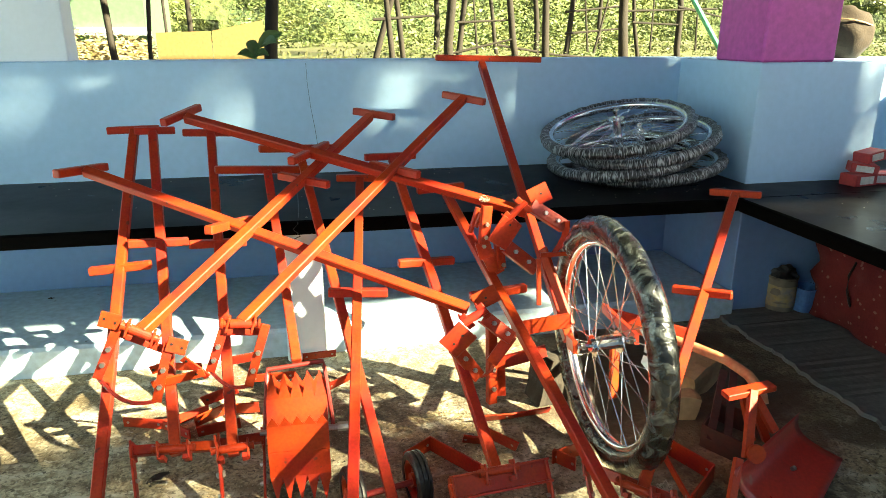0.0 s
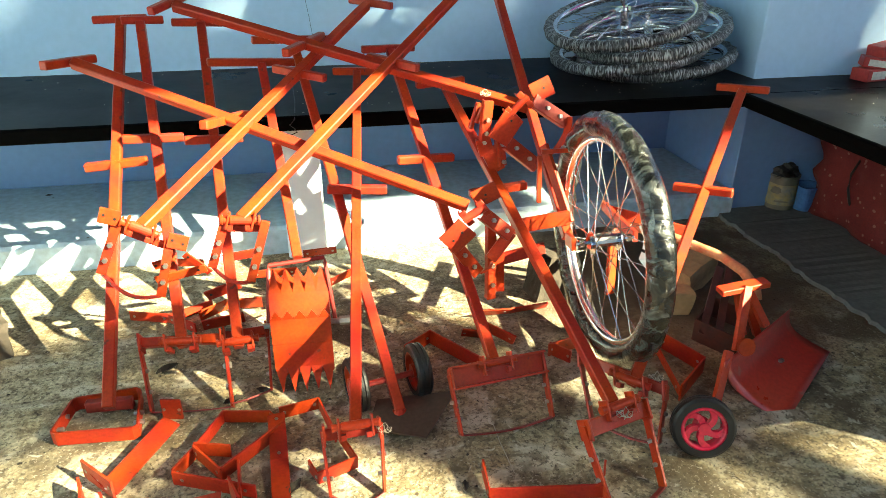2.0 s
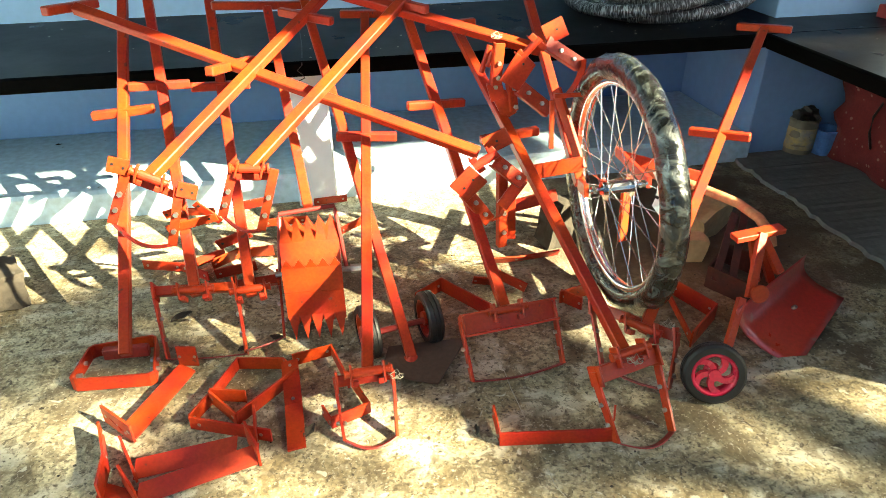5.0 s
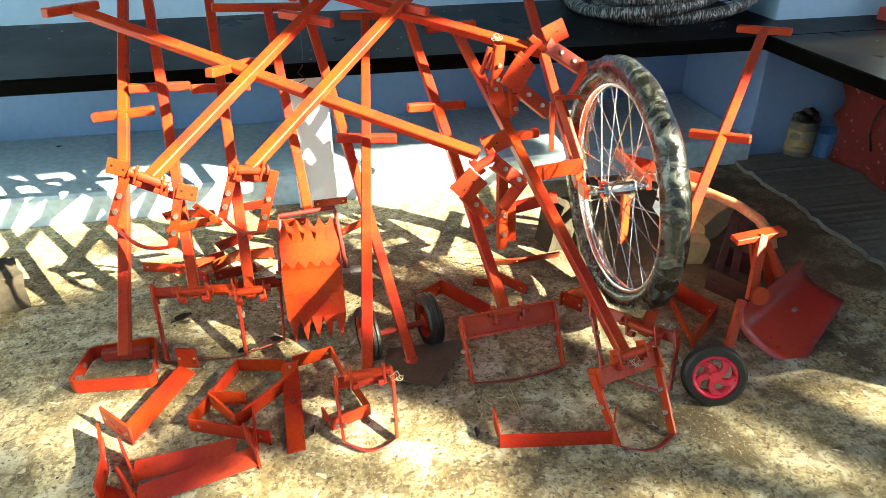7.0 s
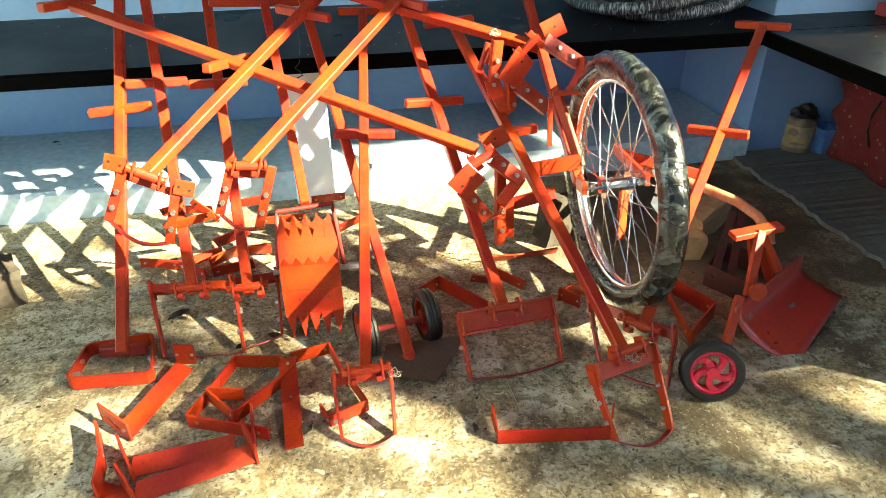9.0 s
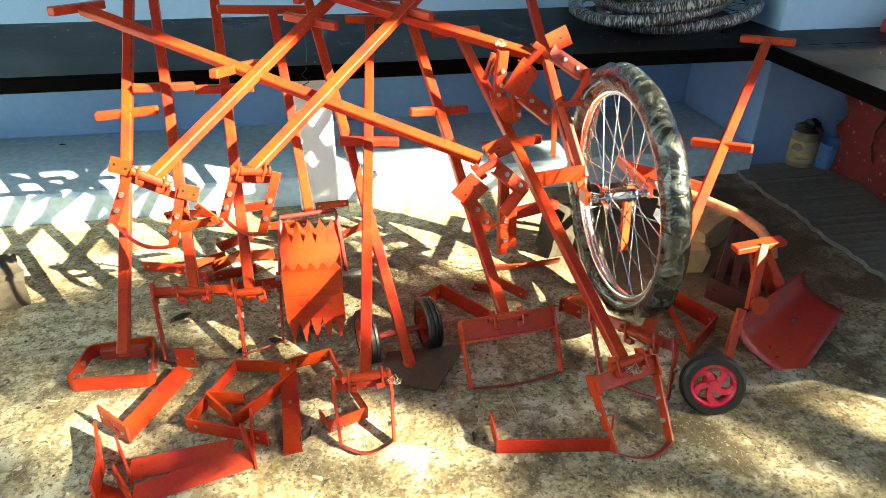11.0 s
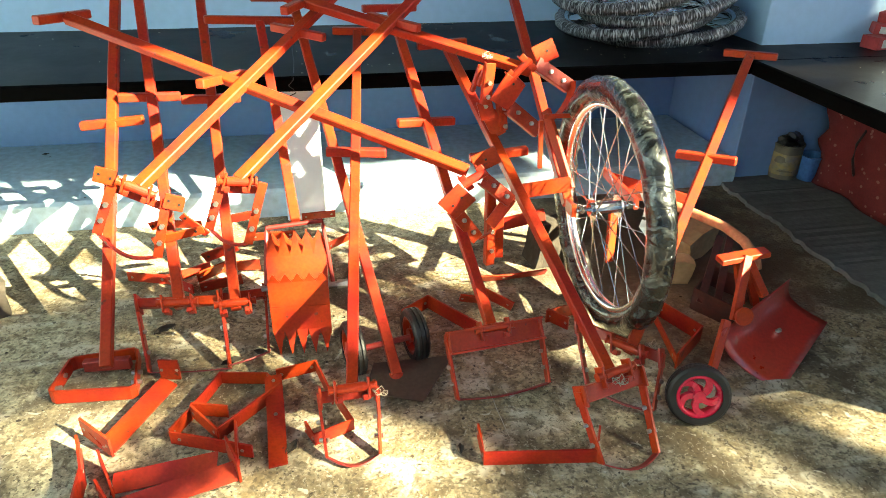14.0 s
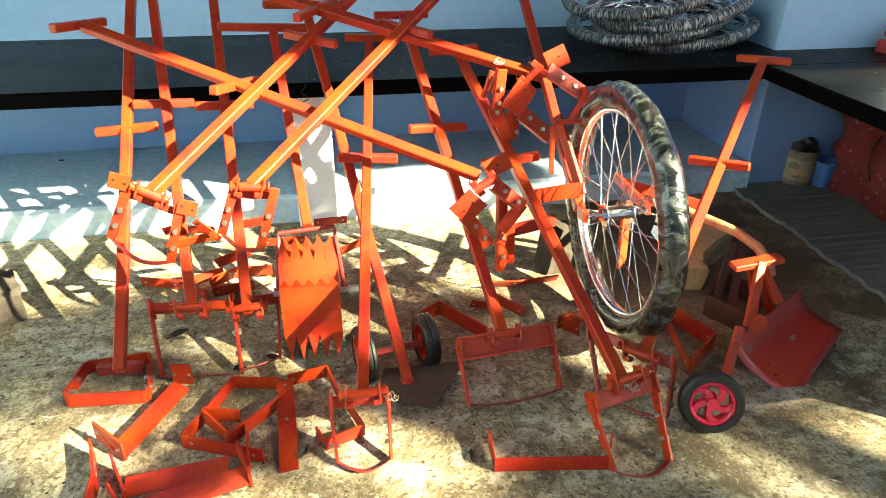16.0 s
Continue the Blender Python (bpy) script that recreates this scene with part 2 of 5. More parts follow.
# sprays of an added, unseen low branch: the place that each one shades, half width, leaves
SPRAYS = (
    (0.598, 1.145, 0.169, 0.05, 40), (0.578, 1.273, 0.227, 0.05, 40), (0.558, 1.400, 0.285, 0.045, 34), (0.524, 1.613, 0.382, 0.05, 40), (0.508, 1.719, 0.430, 0.04, 26), (0.461, 2.017, 0.566, 0.06, 44),
    (0.520, 1.760, 0.570, 0.06, 55), (0.620, 1.765, 0.620, 0.06, 55), (0.560, 1.760, 0.500, 0.05, 40), (0.680, 1.765, 0.560, 0.045, 34), (0.370, 1.550, 0.340, 0.045, 34), (0.470, 1.560, 0.340, 0.04, 28),
    (0.400, 1.550, 0.270, 0.04, 26), (1.301, 1.869, 0.532, 0.06, 50), (1.387, 1.966, 0.590, 0.06, 50), (-0.249, 1.753, 0.334, 0.045, 34),
    (-0.236, 1.630, 0.232, 0.05, 36), (-0.531, 1.528, 0.152, 0.05, 34), (-0.371, 1.583, 0.171, 0.05, 34), (0.400, 1.310, 0.120, 0.07, 60), (0.620, 1.060, 0.120, 0.07, 55), (-0.050, 1.580, 0.120, 0.06, 36),
    (-0.300, 1.120, 0.030, 0.08, 50), (0.440, 0.990, 0.020, 0.07, 44), (-0.550, 1.440, 0.030, 0.06, 40))


# ---- mesh helpers ----
def ortho(w, hint=(1, 0, 0)):
    """A frame whose z runs along w and whose x lies as near to hint as it can."""
    w = Vector(w).normalized()
    h = Vector(hint)
    x = h - w * h.dot(w)
    if x.length < 1e-4:
        x = Vector((0, 1, 0)) - w * w.y
    x.normalize()
    y = w.cross(x)
    return Matrix((x, y, w)).transposed()


def add_box(bm, m, sx, sy, sz):
    """A box of those sizes centred on the pose m."""
    vs = [bm.verts.new(m @ Vector((x * sx / 2, y * sy / 2, z * sz / 2))) for z in (-1, 1) for x, y in ((-1, -1), (1, -1), (1, 1), (-1, 1))]
    for f in ((3, 2, 1, 0), (4, 5, 6, 7), (0, 1, 5, 4), (1, 2, 6, 5), (2, 3, 7, 6), (3, 0, 4, 7)):
        bm.faces.new([vs[i] for i in f])


def block(lo, hi):
    bm = bmesh.new()
    c = [(a + b) / 2 for a, b in zip(lo, hi)]
    add_box(bm, Matrix.Translation(c), *[b - a for a, b in zip(lo, hi)])
    return bm


def bar(bm, a, b, width, thick=None, hint=(1, 0, 0)):
    """A square or flat bar from a to b; width lies along hint."""
    a, b = Vector(a), Vector(b)
    r = ortho(b - a, hint).to_4x4()
    add_box(bm, Matrix.Translation((a + b) / 2) @ r, width, thick or width, (b - a).length)


def rod(bm, a, b, radius, radius2=None, sides=8):
    a, b = Vector(a), Vector(b)
    r = ortho(b - a)
    rings = []
    for p, q in ((a, radius), (b, radius if radius2 is None else radius2)):
        rings.append([bm.verts.new(p + r @ Vector((q * math.cos(k * math.tau / sides), q * math.sin(k * math.tau / sides), 0))) for k in range(sides)])
    for k in range(sides):
        bm.faces.new((rings[0][k], rings[0][(k + 1) % sides], rings[1][(k + 1) % sides], rings[1][k]))
    bm.faces.new(rings[0][::-1])
    bm.faces.new(rings[1])


def pipe(bm, path, radius, sides=8, closed=False):
    """A round bar along a path; radius may be one number or one for each point."""
    path = [Vector(p) for p in path]
    n = len(path)
    rings = []
    for i, p in enumerate(path):
        d = path[(i + 1) % n] - path[i - 1] if closed else path[min(i + 1, n - 1)] - path[max(i - 1, 0)]
        r = ortho(d, (0.13, 0.2, 0.97))
        q = radius[i] if isinstance(radius, (list, tuple)) else radius
        rings.append([bm.verts.new(p + r @ Vector((q * math.cos(k * math.tau / sides), q * math.sin(k * math.tau / sides), 0))) for k in range(sides)])
    for i in range(n if closed else n - 1):
        a, b = rings[i], rings[(i + 1) % n]
        for k in range(sides):
            bm.faces.new((a[k], a[(k + 1) % sides], b[(k + 1) % sides], b[k]))
    if not closed:
        bm.faces.new(rings[0][::-1])
        bm.faces.new(rings[-1])


def ribbon(bm, path, width_way, width, thick=0.004):
    """A flat strip of steel along a path; its width lies along width_way."""
    path = [Vector(p) for p in path]
    w = Vector(width_way).normalized() * width / 2
    prev = None
    n = len(path)
    rows = []
    for i, p in enumerate(path):
        d = (path[min(i + 1, n - 1)] - path[max(i - 1, 0)]).normalized()
        o = d.cross(w).normalized() * thick / 2
        rows.append([bm.verts.new(p + q) for q in (w + o, w - o, -w - o, -w + o)])
    for a, b in zip(rows, rows[1:]):
        for k in range(4):
            bm.faces.new((a[k], a[(k + 1) % 4], b[(k + 1) % 4], b[k]))
    bm.faces.new(rows[0][::-1])
    bm.faces.new(rows[-1])


def finish(ob, bm, material, smooth=False, bevel=0.0):
    bmesh.ops.recalc_face_normals(bm, faces=bm.faces)
    if bevel:
        bmesh.ops.bevel(bm, geom=bm.edges[:], offset=bevel, segments=1, affect="EDGES", clamp_overlap=True)
    if smooth:
        for f in bm.faces:
            f.smooth = True
    bm.to_mesh(ob.data)
    bm.free()
    ob.data.materials.append(material)
    return ob


def thing(name, bm, material, label, category, group="", kind="", smooth=False, bevel=0.0):
    ob = new(name, bpy.data.meshes.new(name))
    finish(ob, bm, material, smooth, bevel)
    return tagged(ob, label, category, group, kind)


def base(name, at, label, category, group=""):
    """An empty at a thing's base, to carry its parts."""
    ob = new(name)
    ob.location = at
    ob.empty_display_size = 0.05
    return tagged(ob, label, category, group)


def part(name, bm, material, parent, label="", smooth=False, bevel=0.0):
    """One mesh under a thing or a part; its mesh is given in world metres."""
    ob = new(name, bpy.data.meshes.new(name))
    finish(ob, bm, material, smooth, bevel)
    ob.parent = parent
    m = Matrix.Identity(4)
    p = parent
    while p:
        m = m @ Matrix.Translation(-p.location)
        p = p.parent
    ob.data.transform(m)
    return tagged(ob, label) if label else ob


# ---- the veranda ----
WALL_Y, BENCH_Y, BENCH_Z, BENCH_X, TOP_Z = 2.92, 2.126, 0.556, 1.532, 1.024


def structure(name, lo, hi, material, label, category, bevel=0.004):
    return thing(name, block(lo, hi), material, label, category, kind="structure", bevel=bevel)


def rough_floor():
    """The floor: a fine sheet that rolls by a few millimetres."""
    bm = bmesh.new()
    bmesh.ops.create_grid(bm, x_segments=90, y_segments=70, size=1)
    for v in bm.verts:
        v.co.x, v.co.y = -0.9 + v.co.x * 2.7, 0.15 + v.co.y * 2.2
        v.co.z = 0.004 * (noise.noise(v.co * 3.0) - 0.5)
    return bm


thing("floor", rough_floor(), FLOOR, "worn dusty tan concrete floor with dark stains", "floor", kind="structure", smooth=True)
structure("wall_north", (-3.6, WALL_Y, BENCH_Z - 0.02), (1.74, WALL_Y + 0.15, TOP_Z), BLUE, "low light blue painted parapet wall", "wall")
# the wall is split at the bench; the shade below is put into its colour
structure("wall_north_foot", (-3.6, WALL_Y - 0.002, -0.3), (1.74, WALL_Y + 0.15, BENCH_Z - 0.02), DEEP_BLUE, "wall below the bench, its shade put into a deeper blue", "wall")
structure("wall_northeast_foot", (1.702, 2.347, -0.3), (2.253, WALL_Y + 0.15, BENCH_Z - 0.05), DEEP_BLUE, "foot of the pillar block, its shade put into a deeper blue", "wall")
structure("wall_northeast", (1.70, 2.345, BENCH_Z - 0.05), (2.255, WALL_Y + 0.15, TOP_Z - 0.003), BLUE, "light blue painted block of wall below a pillar", "wall")
structure("wall_east_recess", (2.255, 2.75, -0.3), (3.4, WALL_Y + 0.15, TOP_Z - 0.006), BLUE, "light blue painted parapet wall beyond the pillar", "wall")
structure("plinth", (-3.6, 2.305, -0.05), (1.70, WALL_Y, 0.105), PLINTH, "pale blue painted plinth step along the wall", "step", bevel=0.012)
structure("bench", (-3.6, BENCH_Y, BENCH_Z - 0.044), (BENCH_X + 1.6, WALL_Y, BENCH_Z), GRANITE, "polished black stone bench slab along the wall", "bench", bevel=0.004)
structure("bench_east", (BENCH_X, 0.6, BENCH_Z - 0.047), (BENCH_X + 1.6, BENCH_Y, BENCH_Z), GRANITE, "polished black stone bench slab, side arm", "bench", bevel=0.004)
# added strips whose near-black colour stands in for shade on the slab edges
structure("trim_bench_edge", (-3.6, BENCH_Y - 0.004, BENCH_Z - 0.046), (BENCH_X - 0.004, BENCH_Y, BENCH_Z - 0.004), NEAR_BLACK, "near-black strip added along the bench slab edge", "bench edge", bevel=0.002)
structure("trim_bench_edge_east", (BENCH_X - 0.004, 0.6, BENCH_Z - 0.049), (BENCH_X, BENCH_Y, BENCH_Z - 0.006), NEAR_BLACK, "near-black strip added along the side slab edge", "bench edge", bevel=0.002)
structure("bench_post", (-0.112, 2.25, 0.0), (0.026, 2.45, BENCH_Z - 0.045), WHITE, "white painted masonry post under the bench", "post", bevel=0.006)
structure("pillar_northeast", (1.695, 2.34, TOP_Z - 0.002), (2.012, 2.645, 4.25), PURPLE, "magenta painted square pillar", "pillar", bevel=0.008)
structure("wall_east", (2.9, -2.0, -0.3), (3.05, 2.75, TOP_Z), BLUE, "light blue painted wall", "wall")
# unseen roof slab, dark so that it returns little light
structure("ceiling", (-4.2, -0.35, 4.25), (5.6, 3.12, 4.4), SOFFIT_DARK, "unseen veranda roof slab, kept dark to cut bounced light", "ceiling")
# unseen beam: blocks the sun above the tools; the gap over it lights the wall
structure("beam_south_unseen", (-4.2, -0.35, 2.95), (5.6, -0.2, 3.85), SOFFIT_DARK, "unseen roof edge beam, sized to end the sunlight on the tools", "beam")


def terrain():
    """The ground outside, one sheet: level round the veranda, rising a little behind it."""
    xs = [-400, -150, -60, -30, -20] + [x * 1.0 for x in range(-14, 19)] + [24, 34, 60, 150, 400]
    ys = [-400, -150, -50, -20, -8, -2, 3.1] + [4 + 0.8 * k for k in range(26)] + [30, 45, 80, 150, 400]
    bm = bmesh.new()
    rows = []
    for y in ys:
        rise = max(0.0, min(1.0, (y - 4.5) / 9.0))
        rows.append([bm.verts.new((x, y, -0.3 + 0.95 * rise * rise * (3 - 2 * rise) + (0.12 * noise.noise(Vector((x * 0.6, y * 0.6, 0))) if y > 4 else 0))) for x in xs])
    for a, b in zip(rows, rows[1:]):
        for i in range(len(xs) - 1):
            bm.faces.new((a[i], a[i + 1], b[i + 1], b[i]))
    return bm


thing("ground", terrain(), SCRUB, "scrubby green and straw-coloured ground", "ground", kind="structure", smooth=True)
# two lintels added out of view to hold back sky light
structure("beam_north_unseen", (-4.2, WALL_Y + 0.02, 2.1), (3.4, WALL_Y + 0.15, 4.25), SOFFIT_DARK, "unseen lintel added to cut fill light from the open side", "beam")
structure("beam_east_unseen", (2.9, 0.6, 3.05), (3.05, WALL_Y + 0.02, 4.25), SOFFIT_DARK, "unseen lintel added to cut fill light from the side opening", "beam")
structure("bench_support", (1.75, 0.65, 0.012), (1.9, 0.8, BENCH_Z - 0.048), DEEP_BLUE, "blue painted masonry pier under the side bench", "pier")


# ---- the long-handled tools ----
# foot, top, grips: each grip from end to end
POLES = {
    "T1": ((-0.528, 1.414, 0.060), (-0.549, 2.366, 0.823), [((-0.632, 2.368, 0.825), (-0.473, 2.369, 0.828)), ((-0.624, 1.955, 0.484), (-0.456, 1.948, 0.497))]),
    "T2": ((-0.364, 1.536, 0.130), (-0.485, 2.325, 0.819), [((-0.541, 2.324, 0.828), (-0.420, 2.346, 0.824)), ((-0.522, 1.991, 0.549), (-0.362, 2.025, 0.537))]),
    "T3": ((-0.224, 1.507, 0.130), (-0.307, 2.327, 0.810), [((-0.394, 2.320, 0.819), (-0.243, 2.341, 0.812)), ((-0.355, 1.984, 0.538), (-0.195, 2.004, 0.532))]),
    "T5": ((0.159, 1.315, 0.020), (-0.028, 2.266, 0.758), [((-0.154, 2.246, 0.770), (0.090, 2.304, 0.757))]),
    "T6": ((0.399, 1.315, 0.120), (0.279, 2.255, 0.723), [((0.186, 2.254, 0.729), (0.362, 2.278, 0.727)), ((0.241, 1.858, 0.482), (0.414, 1.887, 0.472))]),
    "T7": ((0.041, 1.154, 0.120), (0.164, 2.207, 0.665), [((0.088, 2.224, 0.670), (0.253, 2.206, 0.667)), ((0.033, 1.774, 0.440), (0.196, 1.758, 0.433))]),
    "T8": ((0.608, 1.081, 0.140), (0.441, 2.145, 0.624), [((0.348, 2.162, 0.628), (0.511, 2.184, 0.636)), ((0.420, 1.704, 0.424), (0.591, 1.729, 0.429))]),
    "T10": ((0.698, 1.183, 0.120), (1.408, 1.990, 0.605), [((1.353, 2.051, 0.606), (1.474, 1.941, 0.612)), ((1.046, 1.714, 0.397), (1.168, 1.600, 0.410))]),
    "T4": ((-0.063, 1.700, 0.275), (-0.128, 2.184, 0.706), [((-0.285, 2.162, 0.723), (0.025, 2.222, 0.701))]),
    "T9": ((0.686, 1.620, 0.304), (0.696, 2.682, 1.013), [((0.512, 2.685, 1.037), (0.944, 2.688, 1.026))]),
    "D1": ((-0.391, 1.490, 0.486), (0.219, 2.360, 0.853), [((0.168, 2.420, 0.866), (0.300, 2.335, 0.851)), ((-0.089, 2.073, 0.715), (0.056, 1.979, 0.700))]),
    "D2": ((-0.176, 1.510, 0.480), (0.523, 2.250, 0.917), [((0.465, 2.305, 0.928), (0.585, 2.202, 0.909)), ((0.185, 2.022, 0.748), (0.314, 1.909, 0.733))]),
    "D3": ((0.388, 1.590, 0.436), (-0.613, 2.020, 0.759), [((-0.659, 1.933, 0.769), (-0.586, 2.125, 0.751)), ((-0.262, 1.744, 0.644), (-0.175, 1.984, 0.606))]),
    "D4": ((0.609, 1.800, 0.633), (-0.363, 2.220, 0.877), [((-0.416, 2.144, 0.872), (-0.334, 2.317, 0.899)), ((-0.048, 1.944, 0.779), (0.061, 2.192, 0.786))]),
}


def bolt(bm, at, way, r=0.0065, h=0.01):
    at, way = Vector(at), Vector(way).normalized()
    rod(bm, at - way * h, at + way * h, r, sides=6)


def hoe(name, left, right, low_left, low_right, bow=(0, -0.02, 0.0), label="", plates=True, width=0.025, facing=False):
    """A stirrup hoe: a square pole with two grips, and at its foot a cross beam on a pin, two bolted legs and a curved blade."""
    foot, top, grips = POLES[name]
    ob = base("stirrup_hoe", foot, label or "red painted steel stirrup hoe with square tube handle and two grips", "hoe", "stirrup hoes")
    handle(name, ob)
    l, r, a, b = [Vector(p) for p in (left, right, low_left, low_right)]
    way = (r - l).normalized()
    down = ((a + b) / 2 - (l + r) / 2).normalized()
    out = way.cross(down).normalized()
    if out.y > 0:
        out = -out
    f = Vector(foot)
    if facing:
        # the pole ends in a short pivot tube that stands proud of the beam
        c, sink, size, far = f + out * 0.004, down * 0.018 - out * 0.012, 0.036, 0.029
    else:
        c, sink, size, far = f + out * 0.020 - down * 0.012, Vector(), 0.046, 0.036
    bm = bmesh.new()
    bar(bm, l + sink, r + sink, 0.018 if facing else width, 0.008 if facing else 0.022, hint=down)
    part("beam", bm, RED, ob, bevel=0.002)
    if width > 0.04:
        for s in (-1, 1):
            bm = bmesh.new()
            e = down * s * width / 2 + out * 0.014
            bar(bm, l + e, r + e, 0.006, 0.034, hint=down)
            part("flange", bm, RED, ob, bevel=0.001)
    bm = bmesh.new()
    rod(bm, c - way * (far + 0.012), c + way * (far + 0.012), 0.0085, sides=12)
    part("pin", bm, RED, ob)
    bm = bmesh.new()
    rod(bm, c - way * (far - 0.006), c + way * (far - 0.006), 0.0108 if facing else 0.0102, sides=14)
    part("pivot_tube", bm, RED, ob)
    for s in (-1, 1):
        bm = bmesh.new()
        e = c + way * s * far - out * 0.006
        bar(bm, e - down * size * 0.42, e + down * size * 0.6, 0.0055, 0.032, hint=way)
        lug = part("lug", bm, RED, ob, bevel=0.0015)
        bm = bmesh.new()
        rod(bm, c + way * s * (far + 0.011), c + way * s * (far + 0.015), 0.0125 if facing else 0.010, sides=12)
        part("pin_head", bm, RED, lug)
        bm = bmesh.new()
        bar(bm, e + down * size * 0.5 - way * s * 0.003, e + down * size * 0.5 - way * s * 0.015, 0.012, 0.03, hint=down)
        part("gusset", bm, RED, lug, bevel=0.001)
    for p, q, s in ((l, a, 1), (r, b, -1)):
        bm = bmesh.new()
        if facing:
            bar(bm, p - (q - p).normalized() * 0.006 + out * 0.006, q + out * 0.006, 0.021, 0.006, hint=way)
        else:
            bar(bm, p - (q - p).normalized() * 0.01, q, 0.0065, 0.024, hint=way)
        leg = part("leg", bm, RED, ob, bevel=0.001)
        for k in (0.42, 0.72):
            bm = bmesh.new()
            if facing:
                bolt(bm, p.lerp(q, k) + out * 0.011, out, 0.0062, 0.007)
            else:
                bolt(bm, p.lerp(q, k), way + out * 0.7, 0.0055, 0.011)
            part("bolt", bm, STEEL, leg, "bare steel bolt")
        if plates:
            bm = bmesh.new()
            if facing:
                c = p - way * s * 0.018 - down * 0.008 + out * 0.012
                bar(bm, c - down * 0.018, c + down * 0.018, 0.044, 0.005, hint=way)
            else:
                bar(bm, p - down * 0.022 + way * s * 0.004, p + down * 0.024 + way * s * 0.004, 0.006, 0.046, hint=way)
            plate = part("end_plate", bm, RED, ob, bevel=0.001)
            if facing:
                for e in (-0.012, 0.012):
                    bm = bmesh.new()
                    bolt(bm, c + way * e + out * 0.002, out, 0.0035, 0.0012)
                    part("hole", bm, RUBBER, plate, "dark bolt hole")
    bm = bmesh.new()
    pts = [a.lerp(b, k / 10) + Vector(bow) * math.sin(k / 10 * math.pi) for k in range(11)]
    ribbon(bm, pts, out * 0.97 + down * 0.1, 0.014, 0.003)
    part("blade", bm, DARK_RED, ob, "thin curved steel blade")
    return ob


def handle(name, ob, w=0.0265):
    foot, top, grips = POLES[name]
    bm = bmesh.new()
    bar(bm, foot, top, w)
    part("pole", bm, RED, ob, bevel=0.0025)
    for a, b in grips:
        bm = bmesh.new()
        bar(bm, a, b, 0.023, hint=(0, 0, 1))
        part("grip", bm, RED, ob, bevel=0.003)


def wire_tie(at, size, label):
    """A loose tangle of thin twine round a joint."""
    bm = bmesh.new()
    rnd = random.Random(7)
    for k in range(3):
        pts = []
        ax = Vector((rnd.uniform(-1, 1), rnd.uniform(-1, 1), rnd.uniform(-0.6, 0.6))).normalized()
        r = ortho(ax)
        for i in range(14):
            w = i / 14 * math.tau
            pts.append(Vector(at) + r @ Vector((math.cos(w) * size * rnd.uniform(0.5, 1.2), math.sin(w) * size * rnd.uniform(0.3, 1.0), rnd.uniform(-0.6, 0.6) * size)))
        pipe(bm, pts, 0.0008, 5, closed=True)
    return thing("twine", bm, TWINE, label, "twine", "twine ties")


hoe("D1", (-0.437, 1.495, 0.503), (-0.337, 1.495, 0.447), (-0.490, 1.475, 0.390), (-0.374, 1.475, 0.318), (0, -0.03, -0.012), facing=True)
hoe("D2", (-0.214, 1.515, 0.474), (-0.122, 1.515, 0.466), (-0.254, 1.500, 0.369), (-0.171, 1.500, 0.322), (0, -0.02, -0.01), facing=True, plates=False)
hoe_two = hoe("T2", (-0.478, 1.584, 0.125), (-0.266, 1.566, 0.125), (-0.444, 1.447, 0.006), (-0.250, 1.430, 0.006), (0, -0.005, 0.0))
hoe_three = hoe("T3", (-0.269, 1.572, 0.125), (-0.155, 1.581, 0.125), (-0.247, 1.425, 0.020), (-0.154, 1.463, 0.020), (0, -0.005, 0.0))
for owner, p, q, w in ((hoe_two, (-0.425, 1.655, 0.266), (-0.296, 1.655, 0.290), 0.026), (hoe_two, (-0.351, 1.690, 0.318), (-0.294, 1.690, 0.258), 0.024), (hoe_two, (-0.428, 1.672, 0.300), (-0.384, 1.672, 0.310), 0.026), (hoe_three, (-0.315, 1.690, 0.186), (-0.225, 1.690, 0.216), 0.034), (hoe_three, (-0.262, 1.735, 0.274), (-0.160, 1.735, 0.286), 0.028)):
    bm = bmesh.new()
    bar(bm, p, q, w, 0.005, hint=(0, -0.3, 1))
    tie = part("tie_plate", bm, RED, owner, bevel=0.001)
    for k in (0.15, 0.85):
        bm = bmesh.new()
        bolt(bm, Vector(p).lerp(Vector(q), k) + Vector((0, -0.003, 0.001)), (0, -0.95, -0.3), 0.004, 0.0012)
        part("hole", bm, RUBBER, tie, "dark bolt hole")
hoe("T6", (0.280, 1.295, 0.115), (0.523, 1.320, 0.115), (0.292, 1.216, 0.006), (0.527, 1.238, 0.006), (0, -0.015, 0.0), width=0.05)
hoe("T7", (-0.031, 1.155, 0.115), (0.097, 1.159, 0.115), (-0.023, 1.088, 0.006), (0.091, 1.078, 0.006), (0, -0.03, 0.0))
hoe("T8", (0.519, 1.044, 0.130), (0.681, 1.088, 0.130), (0.553, 0.965, 0.006), (0.685, 0.973, 0.006), (0, -0.03, 0.0), width=0.036)
hoe("T10", (0.618, 1.313, 0.120), (0.767, 1.146, 0.120), (0.618, 1.206, 0.006), (0.736, 1.092, 0.012), (0, -0.02, 0.0))

